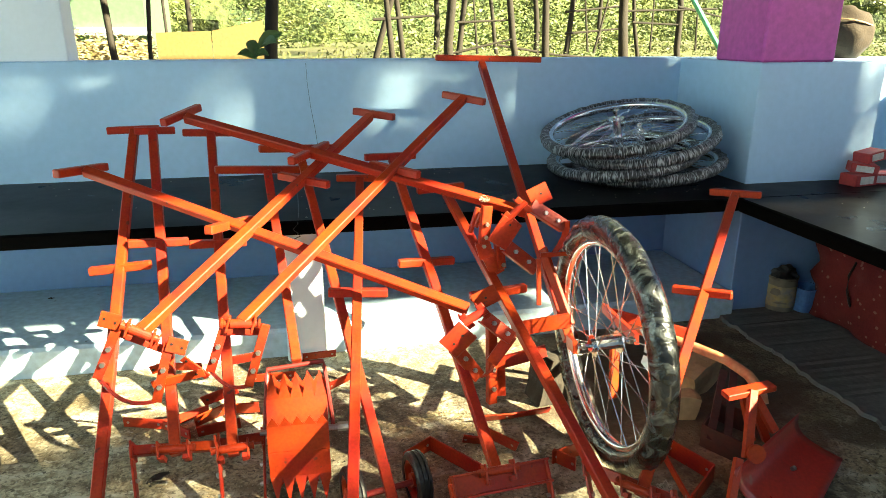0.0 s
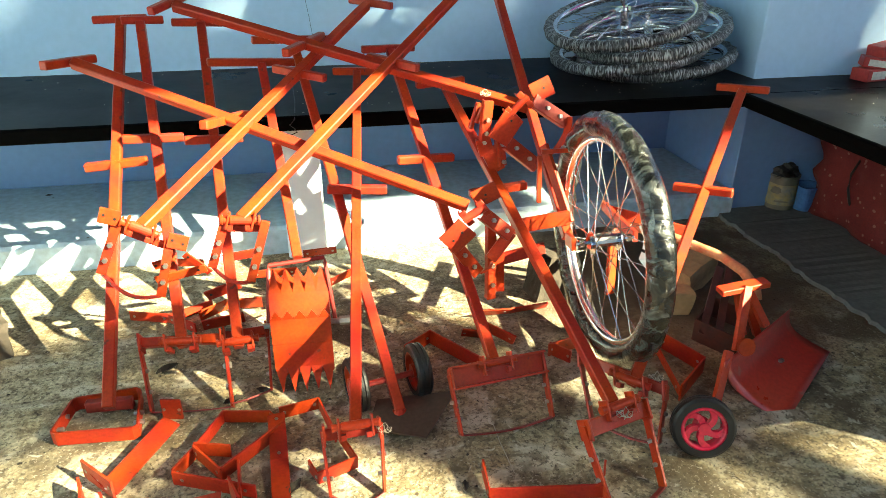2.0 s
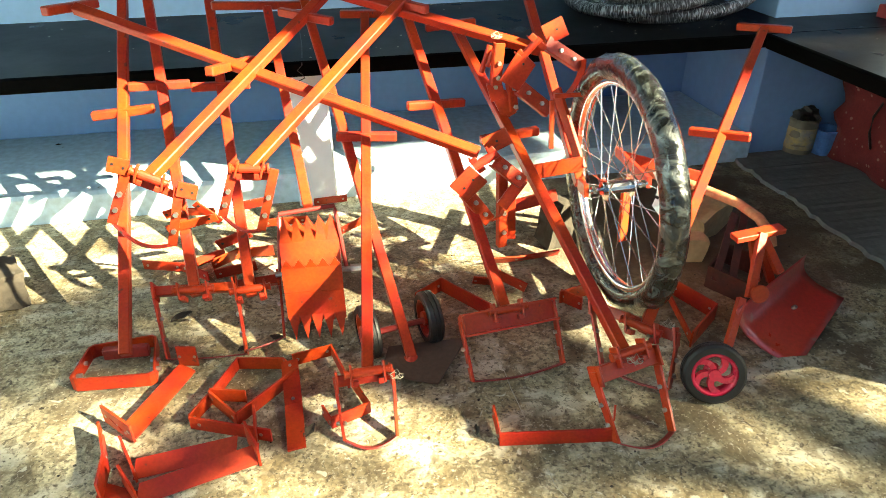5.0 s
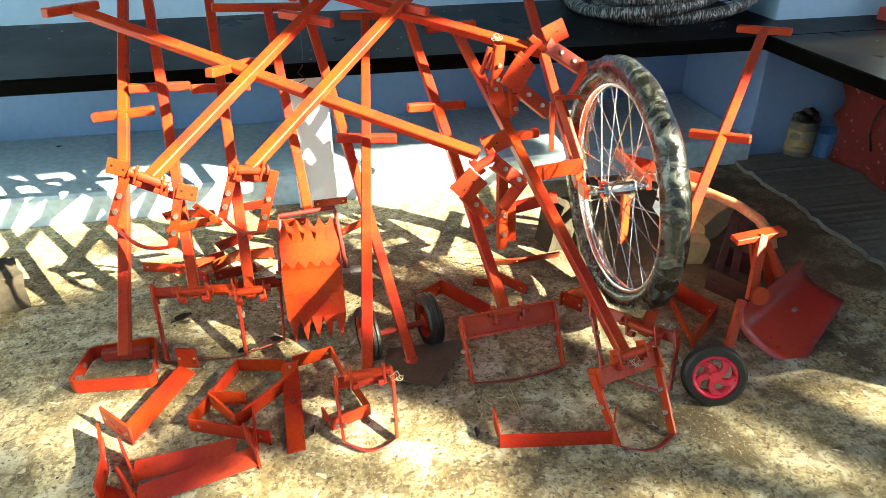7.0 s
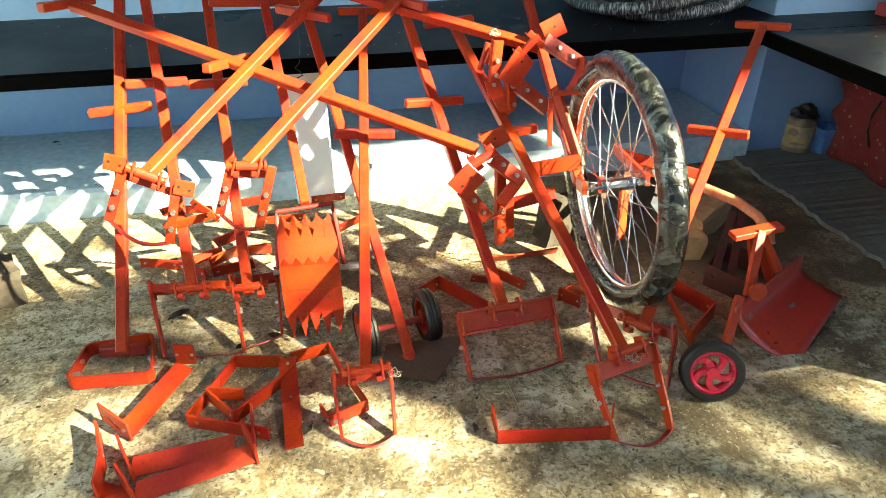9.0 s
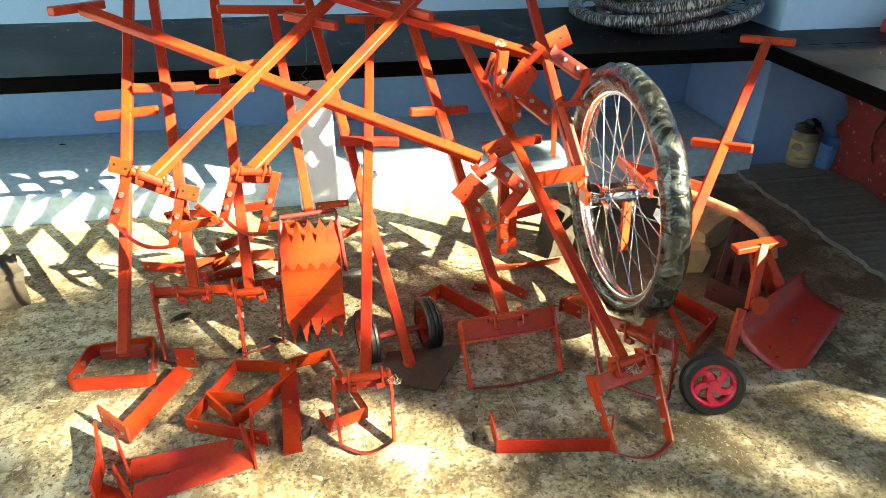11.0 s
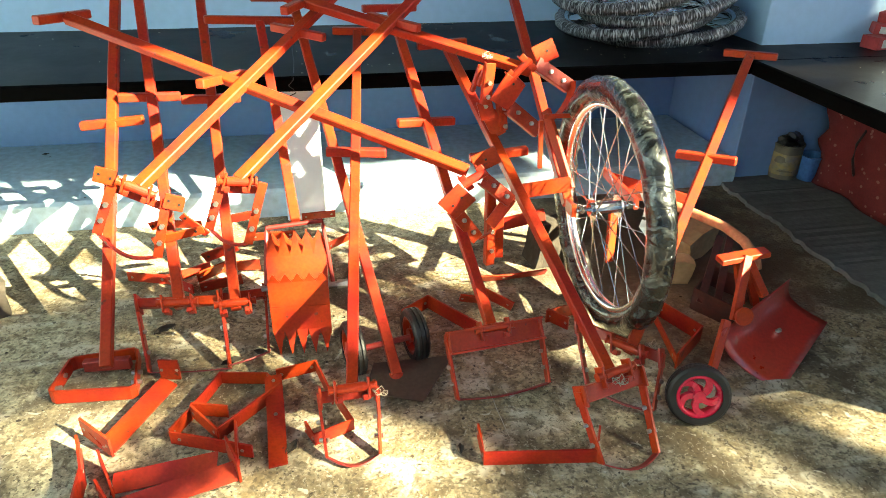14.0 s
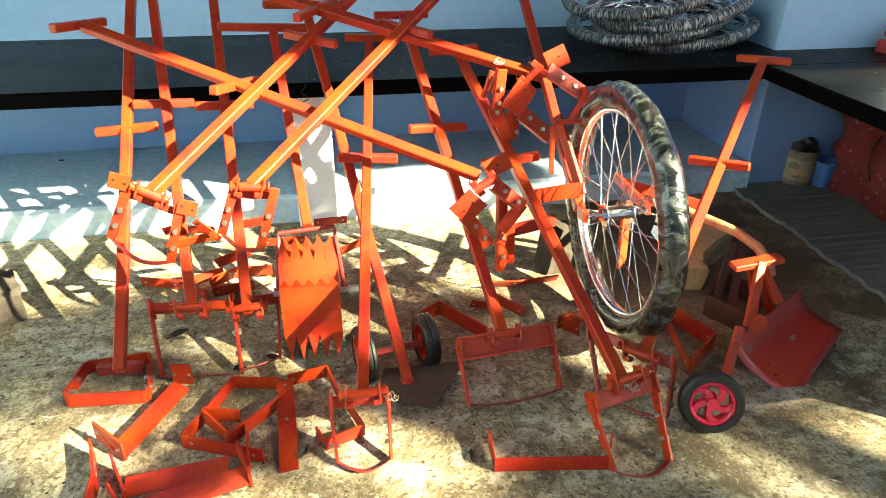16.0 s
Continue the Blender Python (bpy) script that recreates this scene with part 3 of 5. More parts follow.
def bolted_head(name, flats, rods, blades, label):
    """A hoe whose head shows its flat arms and square plates from the face, each with its bolts or holes."""
    foot, top, grips = POLES[name]
    ob = base("stirrup_hoe", foot, label, "hoe", "stirrup hoes")
    handle(name, ob)
    for kind, p, q, w, marks, tilt in flats:
        p, q = Vector(p), Vector(q)
        way = (q - p).normalized()
        side = way.cross(Vector((tilt, -1, 0.35))).normalized()
        face = side.cross(way).normalized()
        if face.y > 0:
            face = -face
        bm = bmesh.new()
        bar(bm, p, q, w, 0.006, hint=side)
        # the folded edge of the flat
        bar(bm, p + side * w / 2 - face * 0.008, q + side * w / 2 - face * 0.008, 0.004, 0.020, hint=side)
        flat = part(kind, bm, RED, ob, bevel=0.001)
        for k in marks:
            bm = bmesh.new()
            if kind == "plate":
                bolt(bm, p.lerp(q, k) + face * 0.0035, face, 0.0035, 0.001)
                part("hole", bm, RUBBER, flat, "dark bolt hole")
            else:
                bolt(bm, p.lerp(q, k) + face * 0.005, face, 0.0062, 0.006)
                part("bolt", bm, STEEL, flat, "bare steel bolt")
    for kind, p, q, r in rods:
        bm = bmesh.new()
        rod(bm, p, q, r, sides=12)
        part(kind, bm, RED, ob)
    for path, w in blades:
        bm = bmesh.new()
        ribbon(bm, path, (0.25, -0.9, 0.3), w, 0.003)
        part("blade", bm, RED, ob, "thin curved steel blade")
    return ob


bolted_head("D4", (
    ("plate", (0.507, 1.750, 0.556), (0.552, 1.750, 0.626), 0.066, (0.82,), 0.35),
    ("arm", (0.541, 1.755, 0.549), (0.632, 1.755, 0.474), 0.038, (0.24, 0.68), 0.15),
    ("arm", (0.612, 1.765, 0.664), (0.715, 1.765, 0.596), 0.036, (0.38, 0.75), 0.15),
    ("plate", (0.607, 1.775, 0.678), (0.663, 1.775, 0.703), 0.052, (0.6,), 0.2),
    ("lug", (0.561, 1.752, 0.688), (0.605, 1.752, 0.648), 0.016, (), -0.5),
    ("lug", (0.529, 1.752, 0.647), (0.570, 1.752, 0.606), 0.018, (), -0.5),
    ("strap", (0.483, 1.760, 0.668), (0.475, 1.760, 0.556), 0.026, (0.46, 0.8), 0.1),
    ("strap", (0.472, 1.770, 0.560), (0.486, 1.770, 0.512), 0.040, (0.2,), -0.2),
    ("strap", (0.486, 1.772, 0.530), (0.522, 1.772, 0.462), 0.040, (), -0.2),
    ("strap", (0.521, 1.765, 0.565), (0.532, 1.765, 0.478), 0.022, (0.25, 0.85), 0.3)),
    (("pivot_tube", (0.535, 1.755, 0.622), (0.589, 1.755, 0.678), 0.010), ("pin", (0.464, 1.800, 0.654), (0.442, 1.800, 0.582), 0.008), ("pin", (0.472, 1.790, 0.643), (0.456, 1.790, 0.600), 0.007)),
    (([(0.716, 1.758, 0.612), (0.717, 1.758, 0.590), (0.712, 1.759, 0.566), (0.701, 1.760, 0.542), (0.686, 1.762, 0.519), (0.668, 1.765, 0.503)], 0.03),),
    "red painted steel stirrup hoe whose bolted head is tied with twine")
bolted_head("D3", (
    ("plate", (0.324, 1.545, 0.347), (0.377, 1.545, 0.399), 0.066, (0.3, 0.72), 0.3),
    ("arm", (0.348, 1.552, 0.346), (0.413, 1.552, 0.255), 0.034, (0.35, 0.75), 0.2),
    ("arm", (0.425, 1.562, 0.424), (0.503, 1.562, 0.355), 0.034, (0.3, 0.78), 0.2),
    ("arm", (0.503, 1.566, 0.362), (0.449, 1.566, 0.285), 0.030, (), -0.3),
    ("plate", (0.405, 1.600, 0.447), (0.468, 1.600, 0.475), 0.046, (0.5,), 0.3),
    ("lug", (0.362, 1.555, 0.436), (0.392, 1.555, 0.400), 0.018, (), -0.5),
    ("lug", (0.406, 1.555, 0.462), (0.436, 1.555, 0.424), 0.018, (), -0.5),
    ("strap", (0.459, 1.600, 0.384), (0.465, 1.600, 0.141), 0.024, (0.55, 0.8), 0.2),
    ("strap", (0.482, 1.605, 0.324), (0.489, 1.605, 0.161), 0.026, (), -0.2)),
    (("pivot_tube", (0.366, 1.555, 0.414), (0.428, 1.555, 0.446), 0.011),),
    (([(0.413, 1.550, 0.255), (0.424, 1.545, 0.262), (0.440, 1.545, 0.272), (0.449, 1.552, 0.285)], 0.014),),
    "red painted steel stirrup hoe with square plates bolted to its head")
wire_tie((0.479, 1.790, 0.680), 0.014, "pale twine tying a handle to the shanks")
wire_tie((0.614, 1.054, 0.150), 0.017, "thin pale twine round a hoe joint")
wire_tie((0.100, 1.142, 0.120), 0.016, "thin pale twine round a hoe joint")
wire_tie((0.758, 1.184, 0.130), 0.017, "thin pale twine round a hoe joint")
# hoe with the square loop blade
t1 = base("loop_hoe", POLES["T1"][0], "red painted steel hoe with a rectangular loop blade on the floor", "hoe")
handle("T1", t1)
bm = bmesh.new()
loop = [(-0.651, 1.372, 0.022), (-0.634, 1.498, 0.022), (-0.479, 1.513, 0.022), (-0.457, 1.357, 0.022)]
pts = []
for i in range(4):
    p, q = Vector(loop[i]), Vector(loop[(i + 1) % 4])
    pts += [p.lerp(q, k) for k in (0.06, 0.3, 0.6, 0.94)]
ribbon(bm, pts + [pts[0]], (0, 0, 1), 0.036, 0.005)
blade = part("loop_blade", bm, RED, t1)
for p in ((-0.644, 1.447, 0.025), (-0.643, 1.400, 0.025), (-0.461, 1.392, 0.025), (-0.468, 1.429, 0.025)):
    bm = bmesh.new()
    bolt(bm, p, (1, 0, 0), 0.006, 0.012)
    part("bolt", bm, STEEL, blade, "bare steel bolt")
bm = bmesh.new()
bar(bm, (-0.598, 1.472, 0.030), (-0.488, 1.467, 0.030), 0.03, 0.02, hint=(0, 0, 1))
part("socket", bm, DARK_RED, t1, bevel=0.002)


# rotary weeder: a drum of toothed plates in a round-bar frame
def rotor_weeder():
    foot, top, grips = POLES["T4"]
    ob = base("rotary_weeder", foot, "red painted rotary weeder with a drum of saw-toothed steel plates", "weeder")
    handle("T4", ob)
    c = Vector((-0.063, 1.560, 0.141))
    c.z = 0.15
    wide, rad = 0.074, 0.142
    axis = Vector((0.99, -0.05, 0))
    sides = 11
    for k in range(sides):
        w0 = (k + 0.15) / sides * math.tau
        w1 = w0 + math.tau / sides
        sign = 1 if math.sin((w0 + w1) / 2) > 0 else -1
        if sign < 0:
            w0, w1 = w1, w0
        p0 = Vector((0, -math.cos(w0), math.sin(w0))) * rad * 0.74
        p1 = Vector((0, -math.cos(w1), math.sin(w1))) * rad * 0.86
        way = (p1 - p0).normalized()
        out = Vector((0, -math.cos((w0 + w1) / 2), math.sin((w0 + w1) / 2)))
        deep = 0.06 if k % 3 == 1 else 0.024
        bm = bmesh.new()

        def prism(line):
            lo = [bm.verts.new(p) for p in line]
            hi = [bm.verts.new(p + out * 0.004) for p in line]
            bm.faces.new(lo)
            bm.faces.new(hi[::-1])
            for i in range(len(lo)):
                bm.faces.new((lo[i], lo[(i + 1) % len(lo)], hi[(i + 1) % len(lo)], hi[i]))

        prism([c - axis * wide + p0, c - axis * wide + p1, c + axis * wide + p1, c + axis * wide + p0])
        teeth = 5
        for i in range(teeth):
            e0, e1 = -wide + 2 * wide * i / teeth, -wide + 2 * wide * (i + 1) / teeth
            prism([c + axis * e0 + p1, c + axis * (e0 + e1) / 2 + p1 + way * deep + out * deep * 0.3, c + axis * e1 + p1])
        part("toothed_plate", bm, RED, ob)
    bm = bmesh.new()
    rod(bm, c - axis * wide * 0.98, c + axis * wide * 0.98, rad * 0.60, sides=8)
    part("drum", bm, DARK_RED, ob)
    bm = bmesh.new()
    rod(bm, c - axis * 0.1, c + axis * 0.11, 0.008)
    part("axle", bm, STEEL, ob)
    l1, r1 = Vector((-0.141, 1.680, 0.268)), Vector((0.008, 1.680, 0.279))
    bm = bmesh.new()
    pipe(bm, [c - axis * 0.088, l1.lerp(c - axis * 0.088, 0.1), l1, r1, r1.lerp(c + axis * 0.088, 0.1), c + axis * 0.088], 0.006)
    part("round_bar_frame", bm, DARK_RED, ob)
    bm = bmesh.new()
    bolt(bm, c + axis * 0.112, axis, 0.012, 0.014)
    part("nut", bm, STEEL, ob, "yellowish steel nut")


rotor_weeder()


# small twin-wheeled weeder
def tyre_mesh(c, axis, r, w, groove=True):
    bm = bmesh.new()
    f = ortho(axis, (0, 0, 1))
    prof = [(-0.5, 0.72), (-0.5, 0.9), (-0.38, 0.98), (-0.22, 1.0), (-0.2, 0.96), (-0.1, 0.96), (-0.08, 1.0), (0.08, 1.0), (0.1, 0.96), (0.2, 0.96), (0.22, 1.0), (0.38, 0.98), (0.5, 0.9), (0.5, 0.72)]
    n = 36
    rings = []
    for i in range(n):
        a = i / n * math.tau
        rings.append([bm.verts.new(Vector(c) + f @ Vector((math.cos(a) * r * q, math.sin(a) * r * q, w * p))) for p, q in prof])
    for i in range(n):
        x, y = rings[i], rings[(i + 1) % n]
        for k in range(len(prof)):
            bm.faces.new((x[k], x[(k + 1) % len(prof)], y[(k + 1) % len(prof)], y[k]))
    return bm


def small_wheel(parent, c, axis, r, w, spokes=5, hub_material=None):
    tyre = part("tyre", tyre_mesh(c, axis, r, w), RUBBER, parent, "black ribbed rubber tyre")
    f = ortho(axis, (0, 0, 1))
    c = Vector(c)
    bm = bmesh.new()
    prof = [(-0.42, 0.60), (-0.44, 0.73), (0.44, 0.73), (0.42, 0.60)]
    rings = []
    for i in range(36):
        a = i / 36 * math.tau
        rings.append([bm.verts.new(c + f @ Vector((math.cos(a) * r * q, math.sin(a) * r * q, w * p))) for p, q in prof])
    for i in range(36):
        x, y = rings[i], rings[(i + 1) % 36]
        for k in range(4):
            bm.faces.new((x[k], x[(k + 1) % 4], y[(k + 1) % 4], y[k]))
    rim = part("rim", bm, hub_material or MAGENTA, parent, "glossy crimson wheel rim", smooth=True)
    for s in range(spokes):
        bm = bmesh.new()
        a = s / spokes * math.tau + 0.3
        pts = []
        for k in range(6):
            u = k / 5
            b = a + 0.65 * u * u
            q = r * (0.14 + 0.5 * u)
            pts.append(c + f @ Vector((math.cos(b) * q, math.sin(b) * q, w * 0.18)))
        ribbon(bm, pts, f.col[2], w * 0.42, r * 0.19)
        part("spoke", bm, hub_material or MAGENTA, rim, bevel=0.001)
    bm = bmesh.new()
    rod(bm, c - f.col[2] * w * 0.45, c + f.col[2] * w * 0.55, r * 0.27, r * 0.19, sides=18)
    part("hub", bm, hub_material or MAGENTA, rim)


MAGENTA = mat("crimson_enamel", (0.55, 0.012, 0.045), 0.25, second=(0.42, 0.012, 0.04), scale=10, grain=120, bump=0.03)
t5 = base("wheel_weeder", POLES["T5"][0], "red painted push weeder with two small black wheels", "weeder")
handle("T5", t5)
ax = Vector((0.219, 1.410, 0.072)) - Vector((0.059, 1.379, 0.072))
for c in ((0.219, 1.407, 0.070), (0.059, 1.377, 0.070)):
    w = base("wheel", Vector(c) - t5.location, "", "")
    w.parent = t5
    for k in ("label", "category"):
        if k in w:
            del w[k]
    small_wheel(w, c, ax, 0.07, 0.038, hub_material=RED)
bm = bmesh.new()
rod(bm, (0.064, 1.367, 0.070), (0.213, 1.399, 0.070), 0.008)
part("axle", bm, DARK_RED, t5)
bm = bmesh.new()
rod(bm, (0.158, 1.314, 0.006), (0.159, 1.323, 0.022), 0.026, 0.018, sides=14)
part("foot", bm, RED, t5, bevel=0.001)
for p in ((0.135, 1.460, 0.107), (0.145, 1.400, 0.065)):
    bm = bmesh.new()
    bolt(bm, p, (0.3, -1, 0.4), 0.008, 0.014)
    part("bolt", bm, STEEL, t5, "bare steel bolt")


# ---- bicycle wheels ----
def bicycle_wheel(at, turn, label, wrapped, group="", tube=0.033):
    """A spoked wheel with a tyre, made flat round its own middle and then set up."""
    R = 0.325
    ob = base("bicycle_wheel", (0, 0, 0), label, "wheel", group)
    n = 64

    def turned(prof, name, material, lab, seed, wob):
        rnd = random.Random(seed)
        bm = bmesh.new()
        rings = []
        for i in range(n):
            a = i / n * math.tau
            j = [rnd.uniform(-wob, wob) for _ in prof]
            rings.append([bm.verts.new((math.cos(a) * (q + e), math.sin(a) * (q + e), p + e * 0.6)) for (p, q), e in zip(prof, j)])
        for i in range(n):
            x, y = rings[i], rings[(i + 1) % n]
            for k in range(len(prof)):
                bm.faces.new((x[k], x[(k + 1) % len(prof)], y[(k + 1) % len(prof)], y[k]))
        return part(name, bm, material, ob, lab, smooth=True)

    tread = [(tube * math.cos(k * math.tau / 12), 0.267 + tube + tube * math.sin(k * math.tau / 12)) for k in range(12)]
    turned(tread, "tyre", wrapped, "black tyre in crinkled clear wrapping", 3, 0.0045)
    turned([(-0.016, 0.283), (-0.014, 0.262), (-0.006, 0.256), (0.006, 0.256), (0.014, 0.262), (0.016, 0.283)], "rim", CHROME, "chromed steel rim", 4, 0.0)
    bm = bmesh.new()
    rod(bm, (0, 0, -0.045), (0, 0, 0.045), 0.017, sides=12)
    for z in (-0.035, 0.035):
        rod(bm, (0, 0, z - 0.002), (0, 0, z + 0.002), 0.03, sides=16)
    rod(bm, (0, 0, -0.08), (0, 0, 0.08), 0.0055, sides=8)
    for z in (-0.066, 0.066):
        rod(bm, (0, 0, z - 0.006), (0, 0, z + 0.006), 0.011, sides=6)
    part("hub", bm, CHROME, ob, "chromed hub with axle nuts")
    for i in range(32):
        a = i / 32 * math.tau
        s = 1 if i % 2 else -1
        lean = (0.62 if (i // 2) % 2 else -0.62)
        bm = bmesh.new()
        rod(bm, (math.cos(a + lean) * 0.027, math.sin(a + lean) * 0.027, s * 0.035), (math.cos(a) * 0.258, math.sin(a) * 0.258, s * 0.003), 0.0015, sides=5)
        part("spoke", bm, CHROME, ob)
    ob.matrix_basis = Matrix.Translation(at) @ turn
    return ob


WHEEL_AT = Vector((0.729, 1.475, 0.359))
n_ = Vector((-0.999, 0.004, -0.045)).normalized()
wheel = bicycle_wheel(WHEEL_AT, ortho(n_, (0, 0, 1)).to_4x4(), "upright bicycle wheel of a wheel hoe, tyre still in wrapping", WRAP, "bicycle wheels")
stacked = None
for at, way, spin in (((1.385, 2.560, 0.613), (-0.13, -0.03, 1), 0.4), ((1.270, 2.560, 0.650), (-0.17, -0.05, 1), 1.3), ((1.340, 2.550, 0.712), (-0.22, -0.10, 1), 2.0), ((1.235, 2.560, 0.765), (-0.24, -0.13, 1), 0.9)):
    m = Matrix.Translation(at) @ ortho(way, (math.cos(spin), math.sin(spin), 0)).to_4x4() @ Matrix.Scale(0.995, 4)
    if stacked is None:
        stacked = bicycle_wheel((0, 0, 0), m, "bicycle wheel in pale wrapping, lying in a stack on the bench", WRAP_PALE, "stacked wheels", 0.0225)
    else:
        copy_thing(stacked, m)

SHRED = mat("white_plastic_shred", (0.62, 0.61, 0.58), 0.35, second=(0.45, 0.44, 0.42), scale=30, grain=90, bump=0.4)
rnd = random.Random(12)
f = ortho(n_, (0, 0, 1))
for ang, size, off in ((0.55, 0.022, -0.8), (0.2, 0.03, -0.9), (-0.05, 0.026, -1.0), (-0.9, 0.018, -0.7), (1.5, 0.014, 0.8), (2.7, 0.04, 0.5), (2.9, 0.045, 0.4), (-1.35, 0.016, -0.4)):
    radius = 0.335 if off < 0 else 0.262
    c = WHEEL_AT + f @ Vector((math.cos(ang + 1.57) * radius * 0, 0, 0)) + (Vector((0, 0, 1)) - n_ * n_.z).normalized() * math.sin(ang) * radius + n_.cross(Vector((0, 0, 1))).normalized() * math.cos(ang) * radius - n_ * 0.012 * off
    bm = bmesh.new()
    bmesh.ops.create_icosphere(bm, subdivisions=2, radius=size * 0.8)
    for v in bm.verts:
        v.co += Vector((rnd.gauss(0, 1), rnd.gauss(0, 1), rnd.gauss(0, 1))) * size * 0.28
        v.co.x *= 0.5
        v.co += c
    bm.transform(Matrix.Identity(4))
    ob = new("plastic_shred", bpy.data.meshes.new("plastic_shred"))
    finish(ob, bm, SHRED)
    ob.data.transform(wheel.matrix_basis.inverted())
    ob.parent = wheel
    tagged(ob, "torn white plastic wrapping")

# ---- wheel hoe frame round the upright wheel ----
t9 = base("wheel_hoe_frame", POLES["T9"][0], "red painted steel frame and handle of the wheel hoe", "hoe frame")
handle("T9", t9)
for p, q, w in (((0.677, 1.600, 0.314), WHEEL_AT + n_ * 0.085, 0.034), ((0.531, 1.660, 0.332), (0.695, 1.640, 0.358), 0.04), ((0.503, 1.660, 0.234), (0.635, 1.660, 0.259), 0.034), ((0.871, 1.800, 0.315), WHEEL_AT - n_ * 0.085, 0.03), ((0.905, 1.820, 0.285), (1.112, 1.720, 0.242), 0.034), ((0.887, 1.740, 0.228), (0.877, 1.700, 0.055), 0.036), ((0.615, 1.700, 0.524), (0.615, 1.680, 0.393), 0.012), ((0.620, 1.700, 0.535), (0.706, 1.700, 0.534), 0.012), ((0.655, 1.780, 0.527), (0.696, 1.640, 0.341), 0.03)):
    bm = bmesh.new()
    bar(bm, p, q, w, min(w, 0.012), hint=(0, 0.2, 1))
    part("brace", bm, RED, t9, bevel=0.001)


# ---- loose blades on the floor ----
def strip(paths, label, width=0.036, tilt=(0, 0, 1), name="loose_blade", holes=(), material=None):
    first = Vector(paths[0][0])
    ob = base(name, (first.x, first.y, 0), label, "blade", "loose blades")
    for i, path in enumerate(paths):
        bm = bmesh.new()
        w = tilt[i] if isinstance(tilt[0], (tuple, Vector)) else tilt
        ribbon(bm, path, w, width[i] if isinstance(width, (list, tuple)) else width, 0.005)
        piece = part("strip", bm, material or RED, ob)
        if i < 3:
            for k in (0.12, 0.88):
                q0, q1 = Vector(path[0]), Vector(path[1])
                side = (q1 - q0).cross(Vector(w)).normalized()
                bm = bmesh.new()
                bolt(bm, q0.lerp(q1, k), side, 0.0045, 0.0035)
                part("bolt", bm, STEEL, piece, "bare bolt head")
    for p, way in holes:
        bm = bmesh.new()
        bolt(bm, p, way, 0.0055, 0.004)
        part("bolt", bm, STEEL, piece, "bare steel bolt head")
    return ob


strip([[(-0.510, 1.213, 0.030), (-0.485, 1.184, 0.020), (-0.387, 1.387, 0.020)], [(-0.549, 1.250, 0.030), (-0.471, 1.171, 0.030)], [(-0.414, 1.425, 0.030), (-0.366, 1.415, 0.030)]], "red painted bent steel blade with upturned ends", [0.05, 0.05, 0.058], [(0.8, -0.6, -0.08), (0, 0, 1), (0, 0, 1)], holes=(((-0.521, 1.229, 0.045), (0.5, -1, 0.3)), ((-0.389, 1.431, 0.050), (0, -1, 0.4))))
strip([[(-0.542, 1.197, 0.030), (-0.510, 1.101, 0.030), (-0.505, 1.019, 0.030)], [(-0.487, 1.144, 0.030), (-0.445, 1.055, 0.030)], [(-0.470, 1.055, 0.035), (-0.430, 0.994, 0.020)], [(-0.451, 1.077, 0.020), (-0.249, 1.103, 0.020)], [(-0.433, 1.010, 0.018), (-0.203, 1.073, 0.018)], [(-0.230, 1.129, 0.035), (-0.200, 1.055, 0.030)], [(-0.519, 1.051, 0.004), (-0.436, 1.009, 0.004)]], "red painted frame of bent steel strips lying on the floor", [0.05, 0.05, 0.055, 0.042, 0.044, 0.06, 0.04], [(0, 0, 1), (0, 0, 1), (0, 0, 1), (0.1, 0.7, 0.5), (0.1, 0.7, 0.5), (0, 0, 1), (0, 1, 0)])
strip([[(-0.358, 1.203, 0.017), (-0.317, 1.274, 0.017), (-0.267, 1.384, 0.017), (-0.155, 1.361, 0.017), (-0.121, 1.306, 0.017)], [(-0.357, 1.196, 0.017), (-0.178, 1.121, 0.017)], [(-0.319, 1.260, 0.030), (-0.252, 1.172, 0.030)], [(-0.252, 1.172, 0.030), (-0.121, 1.304, 0.030)], [(-0.216, 1.193, 0.030), (-0.207, 1.094, 0.030)], [(-0.319, 1.267, 0.030), (-0.237, 1.243, 0.030)]], "red painted zigzag frame of bent steel strips", 0.034, name="loose_blade")
strip([[(-0.137, 1.326, 0.050), (-0.131, 1.211, 0.015), (-0.125, 1.084, 0.003)], [(-0.132, 1.353, 0.030), (-0.036, 1.374, 0.030), (-0.002, 1.254, 0.020)]], "red painted flat steel strap with an upright bent strip", [0.04, 0.034], [(1, 0.15, 0), (0, 0, 1)])
strip([[(-0.065, 1.174, 0.020), (-0.047, 1.130, 0.020), (0.040, 1.163, 0.020), (0.006, 1.256, 0.020)]], "red painted bent steel strip on the floor", 0.032)
strip([[(0.310, 1.087, 0.030), (0.306, 1.013, 0.018), (0.547, 0.978, 0.018), (0.580, 1.045, 0.018)]], "red painted channel-shaped steel blade on the floor", 0.036)
strip([[(0.207, 1.561, 0.022), (0.290, 1.623, 0.022), (0.400, 1.468, 0.022)]], "red painted angled steel blade beside the wheels", 0.044)
strip([[(0.462, 1.724, 0.020), (0.555, 1.718, 0.020), (0.685, 1.731, 0.020)]], "long red painted steel strip lying on the floor", 0.034, (0, -0.6, 0.8))
strip([[(0.383, 1.615, 0.030), (0.448, 1.605, 0.020)], [(0.441, 1.659, 0.030), (0.522, 1.544, 0.030)]], "red painted steel channel offcut", [0.04, 0.05], [(0, -0.5, 0.8), (0, -0.5, 0.8)])
strip([[(0.605, 1.491, 0.022), (0.705, 1.517, 0.022)], [(0.612, 1.501, 0.022), (0.655, 1.447, 0.022)]], "red painted bent steel blade behind a hoe", 0.04)
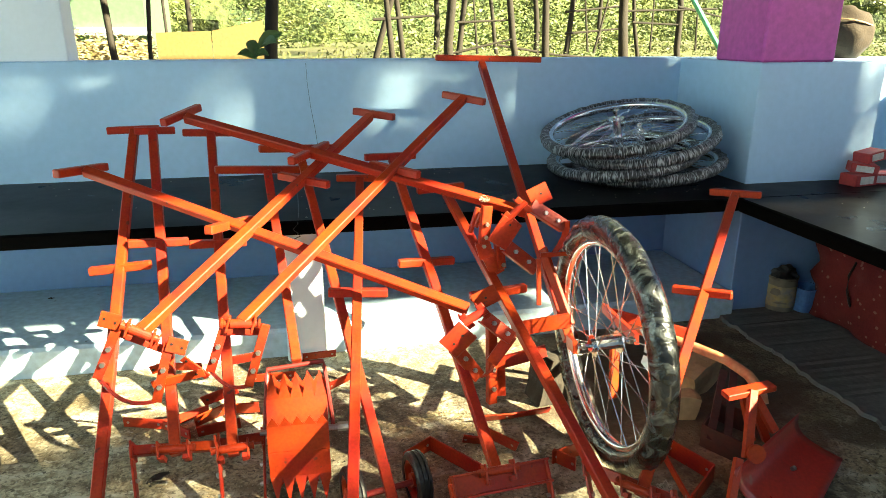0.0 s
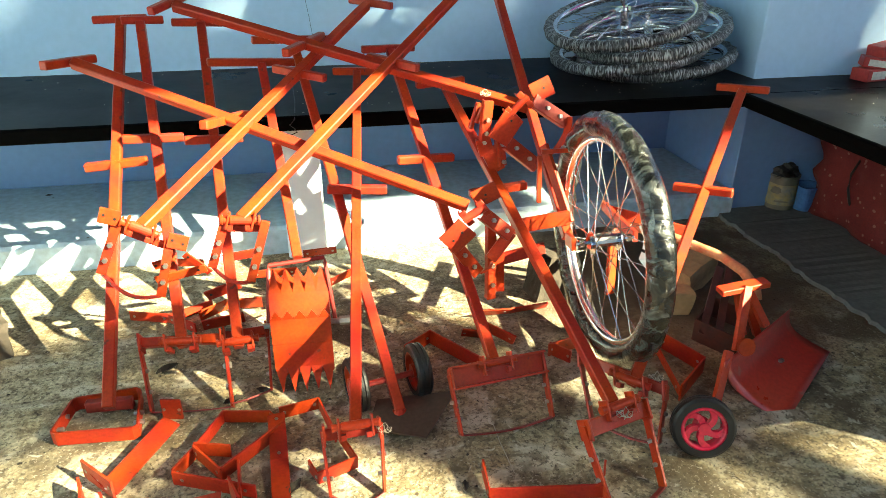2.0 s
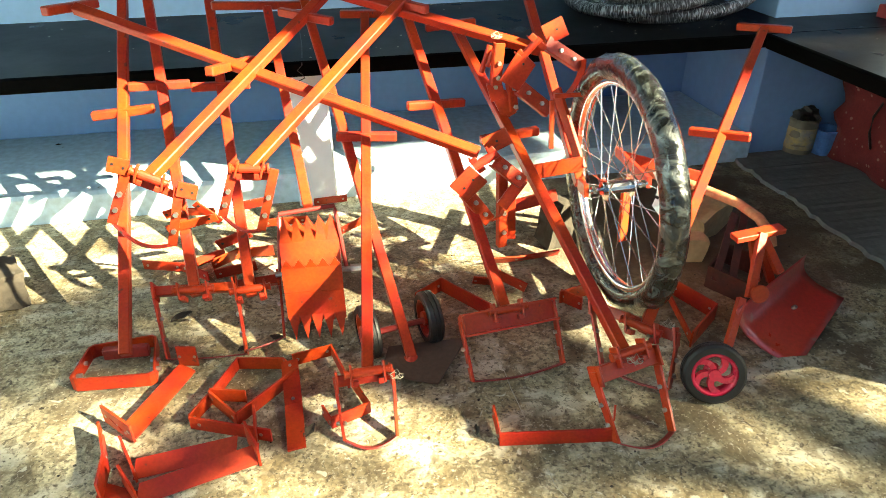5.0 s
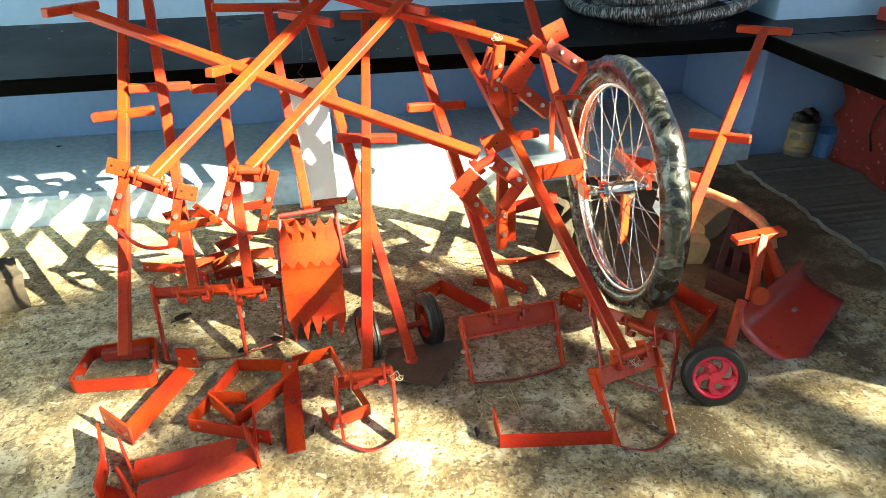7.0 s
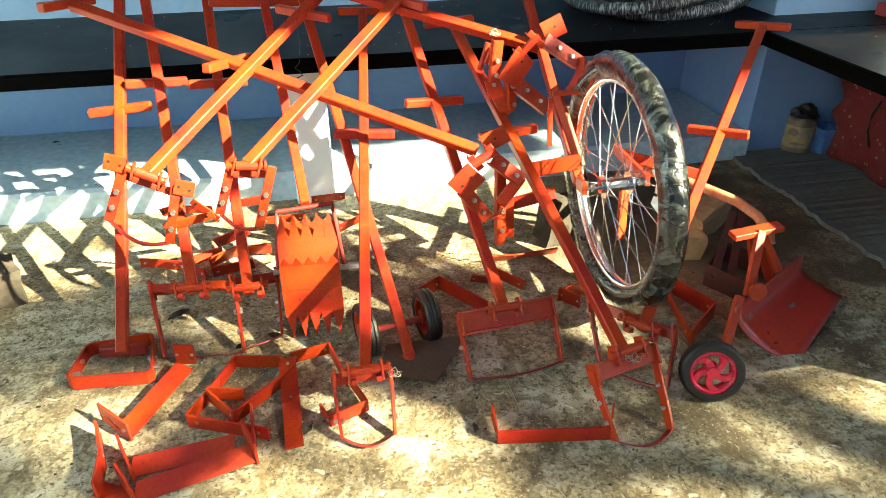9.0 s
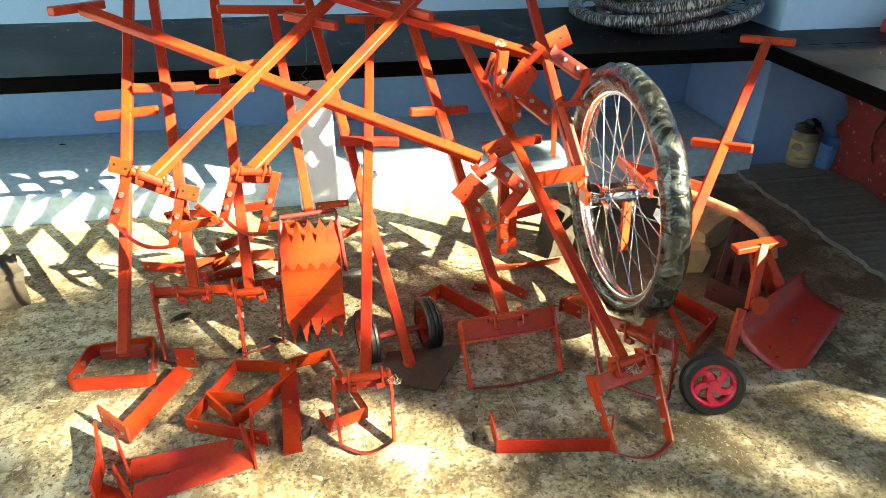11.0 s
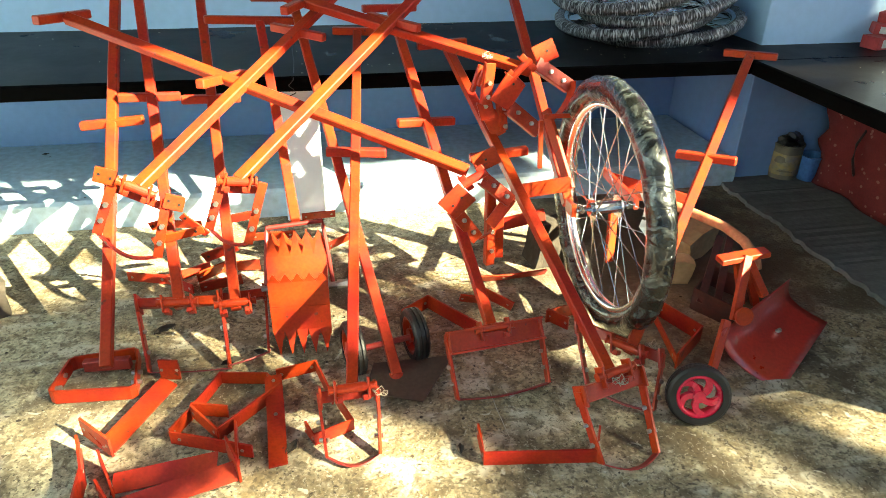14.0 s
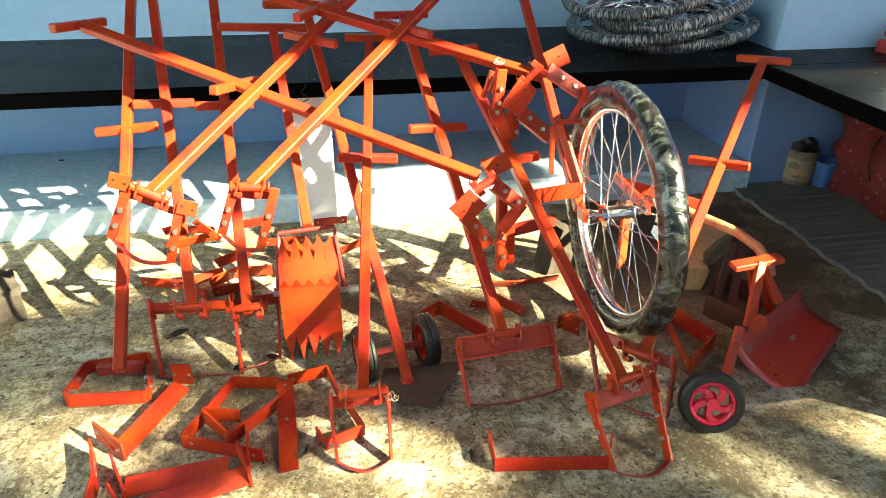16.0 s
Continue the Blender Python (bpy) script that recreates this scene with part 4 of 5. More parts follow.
strip([[(0.932, 1.474, 0.030), (0.990, 1.333, 0.030), (0.866, 1.234, 0.030)], [(0.912, 1.453, 0.020), (0.874, 1.245, 0.020)], [(0.844, 1.444, 0.020), (0.939, 1.458, 0.020)]], "red painted three-sided steel blade frame", [0.05, 0.022, 0.022])
strip([[(-0.587, 1.919, 0.018), (-0.467, 1.880, 0.018), (-0.347, 1.943, 0.018)], [(-0.467, 1.880, 0.018), (-0.383, 1.809, 0.018)]], "red painted steel strip leaning on the plinth side", 0.03)
strip([[(-0.375, 1.854, 0.030), (-0.298, 1.912, 0.030), (-0.193, 1.904, 0.030)], [(-0.363, 1.815, 0.020), (-0.244, 1.842, 0.020)]], "red painted bent steel blade on the floor", 0.045, (0, -0.4, 0.9))
strip([[(-0.228, 2.038, 0.060), (-0.081, 2.038, 0.060)], [(-0.060, 2.202, 0.040), (0.057, 2.212, 0.040)], [(0.018, 1.948, 0.050), (0.109, 2.023, 0.050)], [(-0.483, 2.117, 0.090), (-0.379, 2.095, 0.090)]], "red painted steel straps behind the weeders", 0.03, (0, -0.3, 0.9))
bm = bmesh.new()
vs = [Vector(p) for p in ((0.075, 1.272, 0.012), (0.107, 1.366, 0.020), (0.307, 1.350, 0.030), (0.208, 1.216, 0.010))]
lo, hi = [bm.verts.new(p) for p in vs], [bm.verts.new(p + Vector((0, 0, 0.004))) for p in vs]
bm.faces.new(lo[::-1]), bm.faces.new(hi)
for i in range(4):
    bm.faces.new((lo[i], lo[(i + 1) % 4], hi[(i + 1) % 4], hi[i]))
thing("steel_plate", bm, OLD_STEEL, "dull brown-grey steel plate lying on the floor", "plate")


# ---- plough body with a curved share ----
def plough():
    ob = base("plough", (1.123, 1.358, 0.000), "red painted plough body with a curved share and curved beam", "plough")
    a, b, c, d = [Vector(p) for p in ((1.280, 1.400, 0.135), (1.349, 1.300, 0.045), (1.097, 1.120, -0.011), (0.981, 1.241, 0.103))]
    bm = bmesh.new()
    n = 12
    nor = (b - a).cross(d - a).normalized()
    if nor.y > 0:
        nor = -nor
    grid = []
    for i in range(n + 1):
        row = []
        for j in range(n + 1):
            u, v = i / n, j / n
            p = a.lerp(b, u).lerp(d.lerp(c, u), v)
            p += Vector((-0.022, 0.035, -0.018)) * math.sin(u * math.pi)
            row.append(p)
        grid.append(row)
    f = [[bm.verts.new(p) for p in row] for row in grid]
    g = [[bm.verts.new(p - nor * 0.005) for p in row] for row in grid]
    for i in range(n):
        for j in range(n):
            bm.faces.new((f[i][j], f[i + 1][j], f[i + 1][j + 1], f[i][j + 1]))
            bm.faces.new((g[i][j + 1], g[i + 1][j + 1], g[i + 1][j], g[i][j]))
    for i in range(n):
        for x, y in (((i, 0), (i + 1, 0)), ((i, n), (i + 1, n)), ((0, i), (0, i + 1)), ((n, i), (n, i + 1))):
            bm.faces.new((f[x[0]][x[1]], f[y[0]][y[1]], g[y[0]][y[1]], g[x[0]][x[1]]))
    share = part("share", bm, SHARE_RED, ob, "wide curved glossy red share", smooth=True)
    for p in ((1.191, 1.290, 0.045), (1.140, 1.220, -0.003)):
        bm = bmesh.new()
        bolt(bm, p, nor, 0.006, 0.006)
        part("bolt", bm, STEEL, share, "worn bolt head")
    for p, q, w in (((1.091, 1.360, 0.247), (1.039, 1.280, 0.103), 0.022), ((1.092, 1.360, 0.220), (1.156, 1.360, 0.088), 0.02), ((1.074, 1.380, 0.238), (1.111, 1.360, 0.094), 0.016), ((1.008, 1.270, 0.114), (0.940, 1.190, -0.004), 0.02), ((1.102, 1.370, 0.230), (1.150, 1.330, 0.135), 0.022)):
        bm = bmesh.new()
        bar(bm, p, q, w, 0.016, hint=(1, 0, 0))
        part("stay", bm, RED, ob, bevel=0.001)
    bm = bmesh.new()
    bar(bm, (1.018, 1.370, 0.233), (1.155, 1.370, 0.247), 0.016, 0.036, hint=(0, 0, 1))
    part("top_plate", bm, RED, ob, bevel=0.002)
    bm = bmesh.new()
    rod(bm, Vector((1.053, 1.270, 0.122)), Vector((1.053, 1.270, 0.122)) + Vector((-0.1, -0.9, 0.3)).normalized() * 0.01, 0.024, sides=18)
    part("boss", bm, RED, ob, bevel=0.001)
    pts = [Vector(p) for p in ((0.932, 1.750, 0.264), (1.027, 1.700, 0.250), (1.083, 1.620, 0.245), (1.134, 1.540, 0.238), (1.157, 1.470, 0.225), (1.166, 1.420, 0.198), (1.162, 1.400, 0.175))]
    bm = bmesh.new()
    pipe(bm, pts, 0.0145, 10)
    part("beam", bm, TAN, ob, "curved tube with worn tan and red paint", smooth=True)


SHARE_RED = mat("glossy_share_enamel", (0.46, 0.038, 0.022), 0.3, second=(0.40, 0.030, 0.022), scale=7, amount=0.8, grain=110, bump=0.06, spots=(16, 0.70, (0.34, 0.11, 0.08)), specular=0.8, coat=0.6)
TAN = mat("worn_tan_paint", (0.50, 0.26, 0.12), 0.5, second=(0.42, 0.07, 0.03), scale=9, amount=1.0, grain=90, bump=0.15)
plough()
front = base("front_wheel", (0.824, 1.037, 0.000), "small black tyre on a crimson five-spoke rim, standing by the plough", "wheel")
small_wheel(front, (0.821, 1.065, 0.072), Vector((-0.30, -0.90, 0.32)), 0.072, 0.036)
RUST = mat("dark_rusty_red", (0.085, 0.018, 0.012), 0.6, second=(0.035, 0.016, 0.012), scale=14, amount=0.9, grain=90, bump=0.3)
trough = base("steel_trough", (1.092, 1.450, 0.000), "dull red steel trough box on the floor", "trough")
for lo_, hi_ in ((((1.056, 1.497, 0.030)), ((1.126, 1.370, 0.030))), (((1.178, 1.608, 0.030)), ((1.241, 1.495, 0.030))), (((1.056, 1.497, 0.030)), ((1.178, 1.608, 0.030)))):
    bm = bmesh.new()
    bar(bm, lo_, hi_, 0.07, 0.005, hint=(0, 0, 1))
    part("side", bm, RUST, trough)
bm = bmesh.new()
bar(bm, (1.065, 1.470, 0.030), (1.189, 1.620, 0.159), 0.022, 0.006, hint=(1, 0, 0))
part("stay", bm, RUST, trough)
bm = bmesh.new()
bar(bm, (1.094, 1.434, 0.030), (1.223, 1.620, 0.155), 0.022, 0.006, hint=(1, 0, 0))
part("stay", bm, RUST, trough)


def chunk(lo_c, size, turn, seed, material, label, category, name):
    bm = bmesh.new()
    add_box(bm, Matrix.Translation(Vector(lo_c) + Vector((0, 0, size[2] / 2))) @ pose(0, 0, 0, *turn), *size)
    bmesh.ops.subdivide_edges(bm, edges=bm.edges[:], cuts=3, use_grid_fill=True)
    for v in bm.verts:
        v.co += Vector((noise.noise(v.co * 14 + Vector((seed, 0, 0))), noise.noise(v.co * 14 + Vector((0, seed, 0))), noise.noise(v.co * 14 + Vector((0, 0, seed))))) * 0.014
    return thing(name, bm, material, label, category, bevel=0)


chunk((1.215, 1.800, 0.000), (0.15, 0.09, 0.10), (6, -14, 24), 3, WOOD, "split block of pale brown firewood", "wood block", "wood_block")
chunk((1.087, 1.651, 0.000), (0.075, 0.065, 0.075), (4, 8, -12), 8, WOOD, "short split block of pale brown firewood", "wood block", "wood_block")


# ---- along the walls ----
def can():
    at = Vector((1.934, 2.337, 0.012))
    ob = base("paint_can", at, "dented old tin with a torn yellowed paper label", "can")
    for name, r, z0, z1, material in (("body", 0.058, 0.0, 0.145, TIN), ("label", 0.0595, 0.02, 0.11, LABEL), ("rim", 0.061, 0.137, 0.147, TIN)):
        bm = bmesh.new()
        n = 28
        rings = []
        for k in range(7):
            z = z0 + (z1 - z0) * k / 6
            rings.append([bm.verts.new(at + Vector((math.cos(i / n * math.tau) * r, math.sin(i / n * math.tau) * r, z)) + Vector((0.006, 0.006, 0)) * noise.noise(Vector((i * 0.3, k * 0.5, 0)))) for i in range(n)])
        for x, y in zip(rings, rings[1:]):
            for i in range(n):
                bm.faces.new((x[i], x[(i + 1) % n], y[(i + 1) % n], y[i]))
        part(name, bm, material, ob, smooth=True)
    bm = bmesh.new()
    bmesh.ops.create_icosphere(bm, subdivisions=3, radius=0.05)
    for v in bm.verts:
        v.co += v.co.normalized() * 0.022 * noise.noise(v.co * 40)
        v.co.z = v.co.z * 0.7 + 0.155
        v.co += at
    part("rag", bm, RUBBER, ob, "dark crumpled rag stuffed in the top")


TIN = mat("dull_tin", (0.20, 0.18, 0.13), 0.45, 0.5, second=(0.1, 0.08, 0.06), scale=20, grain=80, bump=0.2)
LABEL = mat("yellowed_label", (0.36, 0.28, 0.10), 0.7, second=(0.22, 0.22, 0.2), scale=22, amount=1.0, grain=60, bump=0.1)
can()
BLUE_PLASTIC = mat("blue_plastic", (0.06, 0.17, 0.42), 0.4, second=(0.05, 0.12, 0.3), scale=12, grain=80, bump=0.05)
tub = base("blue_tub", (2.020, 2.292, 0.012), "small blue plastic tub beside the tin", "tub")
bm = bmesh.new()
c = Vector((2.020, 2.292, 0.012))
prof = [(0.0, 0.0), (0.042, 0.0), (0.048, 0.1), (0.052, 0.102), (0.052, 0.106), (0.045, 0.106), (0.039, 0.008), (0.0, 0.008)]
rings = [[bm.verts.new(c + Vector((math.copysign(abs(math.cos(i / 24 * math.tau)) ** 0.6, math.cos(i / 24 * math.tau)) * r, math.copysign(abs(math.sin(i / 24 * math.tau)) ** 0.6, math.sin(i / 24 * math.tau)) * r, z))) for i in range(24)] for r, z in prof[1:-1]]
for x, y in zip(rings, rings[1:]):
    for i in range(24):
        bm.faces.new((x[i], x[(i + 1) % 24], y[(i + 1) % 24], y[i]))
bm.faces.new(rings[0][::-1]), bm.faces.new(rings[-1])
part("body", bm, BLUE_PLASTIC, tub)


def bundle_of_cloth():
    bm = bmesh.new()
    bmesh.ops.create_cube(bm, size=1)
    bmesh.ops.subdivide_edges(bm, edges=bm.edges[:], cuts=13, use_grid_fill=True)
    for v in bm.verts:
        p = v.co.copy()
        v.co = Vector((p.x * 0.50, p.y * 0.72, p.z * 0.36))
        k = noise.noise(p * 3.2) * 0.05 + noise.noise(p * 9) * 0.02
        v.co += p.normalized() * k
        v.co.z = max(v.co.z, -0.18)
        v.co += Vector((2.27, 1.90, 0.192))
    ob = thing("cloth_bale", bm, CLOTH, "red cloth bale with small pale dots, tied with cord", "bundle", smooth=True)
    for p in ((-0.26, -0.1), (-0.26, 0.15)):
        bm = bmesh.new()
        pipe(bm, [(2.27 + 0.285 * math.cos(a) * (1 if abs(math.cos(a)) < 0.7 else 1), 1.9 + p[1] + 0.02 * math.sin(3 * a), 0.192 + 0.205 * math.sin(a)) for a in [i / 24 * math.tau for i in range(24)]], 0.005, 6, closed=True)
        part("cord", bm, RUBBER, ob, "dark cord")


def dotted_cloth():
    m = mat("red_dotted_cloth", (0.17, 0.017, 0.015), 0.85, second=(0.09, 0.009, 0.009), scale=8, grain=150, bump=0.3)
    t = m.node_tree
    b = t.nodes["Principled BSDF"]
    old = b.inputs["Base Color"].links[0].from_socket
    vor = t.nodes.new("ShaderNodeTexVoronoi")
    vor.inputs["Scale"].default_value = 30
    co = t.nodes.new("ShaderNodeTexCoord")
    t.links.new(co.outputs["Object"], vor.inputs["Vector"])
    mr = t.nodes.new("ShaderNodeMapRange")
    mr.inputs[1].default_value, mr.inputs[2].default_value, mr.inputs[3].default_value, mr.inputs[4].default_value = 0.16, 0.2, 1, 0
    t.links.new(vor.outputs["Distance"], mr.inputs[0])
    mx = t.nodes.new("ShaderNodeMix")
    mx.data_type = "RGBA"
    mx.inputs[7].default_value = (0.26, 0.12, 0.09, 1)
    t.links.new(mr.outputs[0], mx.inputs[0])
    t.links.new(old, mx.inputs[6])
    t.links.new(mx.outputs[2], b.inputs["Base Color"])
    return m


CLOTH = dotted_cloth()
bundle_of_cloth()
CARD = mat("white_carton", (0.6, 0.57, 0.52), 0.7, second=(0.5, 0.45, 0.4), scale=15, grain=80, bump=0.1)
CARD_RED = mat("red_carton", (0.42, 0.04, 0.035), 0.55, second=(0.34, 0.03, 0.03), scale=15, grain=80, bump=0.1)
for at, size, turn in (((2.13, 2.25, 0.556), (0.115, 0.075, 0.045), (0, 0, 10)), ((2.235, 2.265, 0.556), (0.12, 0.075, 0.042), (0, 0, -16)), ((2.15, 2.26, 0.602), (0.10, 0.07, 0.036), (0, 5, -28)), ((2.20, 2.29, 0.642), (0.10, 0.07, 0.04), (0, -7, 12)), ((2.32, 2.2, 0.556), (0.11, 0.075, 0.045), (0, 0, 40))):
    m = Matrix.Translation(Vector(at) + Vector((0, 0, size[2] / 2))) @ pose(0, 0, 0, *turn)
    ob = base("carton", at, "small red and white cardboard carton on the bench", "carton", "cartons")
    bm = bmesh.new()
    add_box(bm, m, *size)
    part("box", bm, CARD_RED, ob, bevel=0.002)
    bm = bmesh.new()
    add_box(bm, m @ Matrix.Translation((0, -size[1] / 2 - 0.0012, 0)), size[0] * 0.62, 0.002, size[2] * 0.66)
    part("panel", bm, CARD, ob, "off-white printed panel")


def sack():
    bm = bmesh.new()
    bmesh.ops.create_icosphere(bm, subdivisions=4, radius=1)
    for v in bm.verts:
        p = v.co.copy()
        k = 1 + 0.10 * noise.noise(p * 2.2) + 0.03 * noise.noise(p * 7)
        v.co = Vector((p.x * 0.125, p.y * 0.12, p.z * 0.125)) * k
        v.co.z = max(v.co.z, -0.105)
        v.co += Vector((2.48, 2.86, TOP_Z + 0.098))
    ob = thing("sack", bm, JUTE, "bulging brown jute sack on the parapet", "sack", smooth=True)
    bm = bmesh.new()
    pipe(bm, [(2.48 + 0.118 * math.cos(a), 2.86 + 0.113 * math.sin(a), TOP_Z + 0.15 + 0.015 * math.sin(a * 2)) for a in [i / 26 * math.tau for i in range(26)]], 0.005, 6, closed=True)
    part("rope", bm, WOOD, ob, "thin rope round the sack")


JUTE = mat("brown_jute", (0.045, 0.030, 0.016), 0.9, second=(0.028, 0.018, 0.010), scale=10, grain=140, bump=0.6)
sack()


def ragged_cement():
    """The thin cement layer along the side wall, with a broken edge."""
    bm = bmesh.new()
    n = 170
    lo, hi, far = [], [], []
    for i in range(n + 1):
        y = -0.6 + (2.345 + 0.6) * i / n
        x = 1.635 + 0.026 * noise.noise(Vector((y * 6, 0, 0))) + 0.014 * noise.noise(Vector((y * 25, 3, 0))) + 0.009 * noise.noise(Vector((y * 70, 7, 0)))
        lo.append(bm.verts.new((x - 0.004, y, 0.0)))
        hi.append(bm.verts.new((x, y, 0.013 + 0.004 * noise.noise(Vector((y * 40, 1, 0))))))
        far.append(bm.verts.new((3.0, y, 0.012)))
    for i in range(n):
        bm.faces.new((lo[i], lo[i + 1], hi[i + 1], hi[i]))
        bm.faces.new((hi[i], hi[i + 1], far[i + 1], far[i]))
    return bm


thing("pavement_cement", ragged_cement(), CEMENT, "grey cement apron with a broken edge", "apron", kind="structure")
# things at the floor's far end
GALVANISED = mat("galvanised_sheet", (0.45, 0.46, 0.47), 0.5, 0.3, second=(0.30, 0.29, 0.27), scale=9, grain=80, bump=0.15)
OLD_WOOD = mat("grey_weathered_wood", (0.08, 0.065, 0.048), 0.85, second=(0.035, 0.028, 0.02), scale=14, grain=60, bump=0.5)
tray = base("metal_tray", (-1.12, 1.72, 0.0), "battered grey sheet metal tray leaning on a stump", "tray")
m = pose(-1.22, 1.86, 0.15, 0, 28, 20)
for off, size in (((0, 0, 0), (0.34, 0.30, 0.006)), ((0.17, 0, 0.03), (0.006, 0.30, 0.06)), ((-0.17, 0, 0.03), (0.006, 0.30, 0.06)), ((0, 0.15, 0.03), (0.34, 0.006, 0.06)), ((0, -0.15, 0.03), (0.34, 0.006, 0.06))):
    bm = bmesh.new()
    add_box(bm, m @ Matrix.Translation(off), *size)
    part("sheet", bm, GALVANISED, tray, bevel=0.001)
chunk((-0.955, 1.818, 0.000), (0.12, 0.12, 0.11), (0, 4, 30), 5, OLD_WOOD, "rough grey-brown stump end of a log", "log", "log")
bm = bmesh.new()
pipe(bm, [(0.014, 2.920, 1.011), (0.016, 2.920, 0.925), (0.024, 2.920, 0.833), (0.036, 2.920, 0.751), (0.044, 2.920, 0.677)], 0.0007, 5)
thing("crack", bm, NEAR_BLACK, "thin dark crack in the wall plaster", "crack", kind="structure")
bm = bmesh.new()
pipe(bm, [(-0.045, 2.700, 0.559), (-0.047, 2.500, 0.559), (-0.041, 2.300, 0.559), (-0.042, 2.150, 0.559), (-0.044, 2.116, 0.548), (-0.060, 2.114, 0.531), (-0.047, 2.113, 0.520), (-0.039, 2.114, 0.508), (-0.058, 2.116, 0.499)], 0.0018, 5)
thing("cable_end", bm, RUBBER, "thin black cable hanging over the bench edge", "cable")

chunk((0.715, 1.833, 0.000), (0.10, 0.09, 0.15), (0, 8, 15), 21, BARK, "dark rough end of a log behind the wheel", "log", "log")
bm = bmesh.new()
pipe(bm, [(0.379, 1.333, 0.002), (0.377, 1.180, 0.002), (0.382, 1.080, 0.002)], 0.0011, 5)
thing("scratch", bm, TWINE, "thin pale scratch in the floor", "scratch", kind="structure")
bm = bmesh.new()
pipe(bm, [(0.386, 0.932, 0.002), (0.388, 0.884, 0.002), (0.399, 0.856, 0.002), (0.399, 0.816, 0.002)], 0.0011, 5)
thing("scratch", bm, TWINE, "thin pale scratch in the floor", "scratch", kind="structure")


def debris():
    """Small flakes, pebbles and bits of dry leaf that lie about on the floor."""
    rnd = random.Random(31)
    bm = bmesh.new()
    for _ in range(170):
        x, y = rnd.uniform(-1.3, 1.5), rnd.uniform(0.6, 2.25)
        r = rnd.uniform(0.0015, 0.0045) * (2.0 if rnd.random() < 0.08 else 1.0)
        w = rnd.uniform(0, math.tau)
        n = rnd.randint(4, 6)
        lo = [bm.verts.new((x + math.cos(w + k / n * math.tau) * r * rnd.uniform(0.6, 1.5), y + math.sin(w + k / n * math.tau) * r * rnd.uniform(0.5, 1.1), 0.0015)) for k in range(n)]
        top = bm.verts.new((x, y, 0.003 + r * rnd.uniform(0.2, 0.7)))
        for k in range(n):
            bm.faces.new((lo[k], lo[(k + 1) % n], top))
    return bm


def dry_leaf(at, size, turn, seed):
    """One curled dark dry leaf."""
    rnd = random.Random(seed)
    bm = bmesh.new()
    rows = []
    for i in range(7):
        u = i / 6
        wide = size * 0.45 * math.sin(math.pi * (0.05 + 0.9 * u)) * rnd.uniform(0.8, 1.2)
        mid = Vector(((u - 0.5) * size * 2, 0, 0.004 + size * 0.25 * abs(u - 0.5)))
        rows.append([bm.verts.new(mid + Vector((0, k * wide, abs(k) * wide * rnd.uniform(0.3, 0.9)))) for k in (-1, 0, 1)])
    for a, b in zip(rows, rows[1:]):
        for k in range(2):
            bm.faces.new((a[k], a[k + 1], b[k + 1], b[k]))
    bm.transform(pose(*at, 0, 0, turn))
    return thing("dry_leaf", bm, BARK, "small curled dark dry leaf on the floor", "leaf", "dry leaves")


for at, size, turn, seed in (((-0.097, 1.130, 0.0), 0.024, 60, 1), ((0.265, 1.061, 0.0), 0.016, 80, 2), ((-0.247, 1.455, 0.0), 0.028, 20, 3), ((-0.174, 1.481, 0.0), 0.024, -30, 4), ((-0.437, 1.628, 0.0), 0.032, 40, 5), ((-1.046, 2.785, 0.105), 0.014, 10, 6)):
    dry_leaf(at, size, turn, seed)
thing("floor_grit", debris(), BARK, "scattered dark grit and dry leaf bits on the floor", "grit", kind="stuff")


def bench_crumbs():
    """A few pale chips, dry leaf bits and dust specks on the black slab."""
    rnd = random.Random(17)
    bm = bmesh.new()
    for cx, cy, wide, count in ((1.12, 2.32, 0.16, 14), (1.42, 2.30, 0.10, 9), (0.55, 2.84, 0.12, 10), (-0.5, 2.6, 0.5, 12), (1.9, 1.9, 0.2, 10), (0.1, 2.3, 0.3, 8)):
        for _ in range(count):
            x, y, r = cx + rnd.uniform(-wide, wide), min(2.9, max(2.14, cy + rnd.uniform(-0.6, 0.6) * wide)) if cy > 2.1 else cy + rnd.uniform(-wide, wide), rnd.uniform(0.0015, 0.0042)
            n, w = rnd.randint(4, 6), rnd.uniform(0, math.tau)
            ring = [bm.verts.new((x + math.cos(w + k / n * math.tau) * r * rnd.uniform(0.6, 1.6), y + math.sin(w + k / n * math.tau) * r * rnd.uniform(0.5, 1.2), BENCH_Z + 0.0008)) for k in range(n)]
            tip = bm.verts.new((x, y, BENCH_Z + 0.002 + r * 0.5))
            for k in range(n):
                bm.faces.new((ring[k], ring[(k + 1) % n], tip))
    return bm


thing("bench_crumbs", bench_crumbs(), TWINE, "pale chips and dry leaf bits on the black bench", "crumbs", kind="stuff")


# ---- outside ----
structure("pillar_northwest", (-1.9, WALL_Y + 0.02, TOP_Z - 0.002), (-0.885, WALL_Y + 0.15, 4.2), WHITE, "bluish white painted pillar on the parapet", "pillar")
# the south and west walls are added out of view to block sun and sky light
structure("wall_south_unseen", (-3.75, -2.75, -0.3), (3.6, -2.6, 3.15), DEEP_BLUE, "unseen wall added to shade the near floor and cut sky light", "wall")
structure("wall_west_unseen", (-3.75, -2.6, -0.3), (-3.6, WALL_Y + 0.15, 4.2), BLUE, "unseen side wall added to cut fill light", "wall")


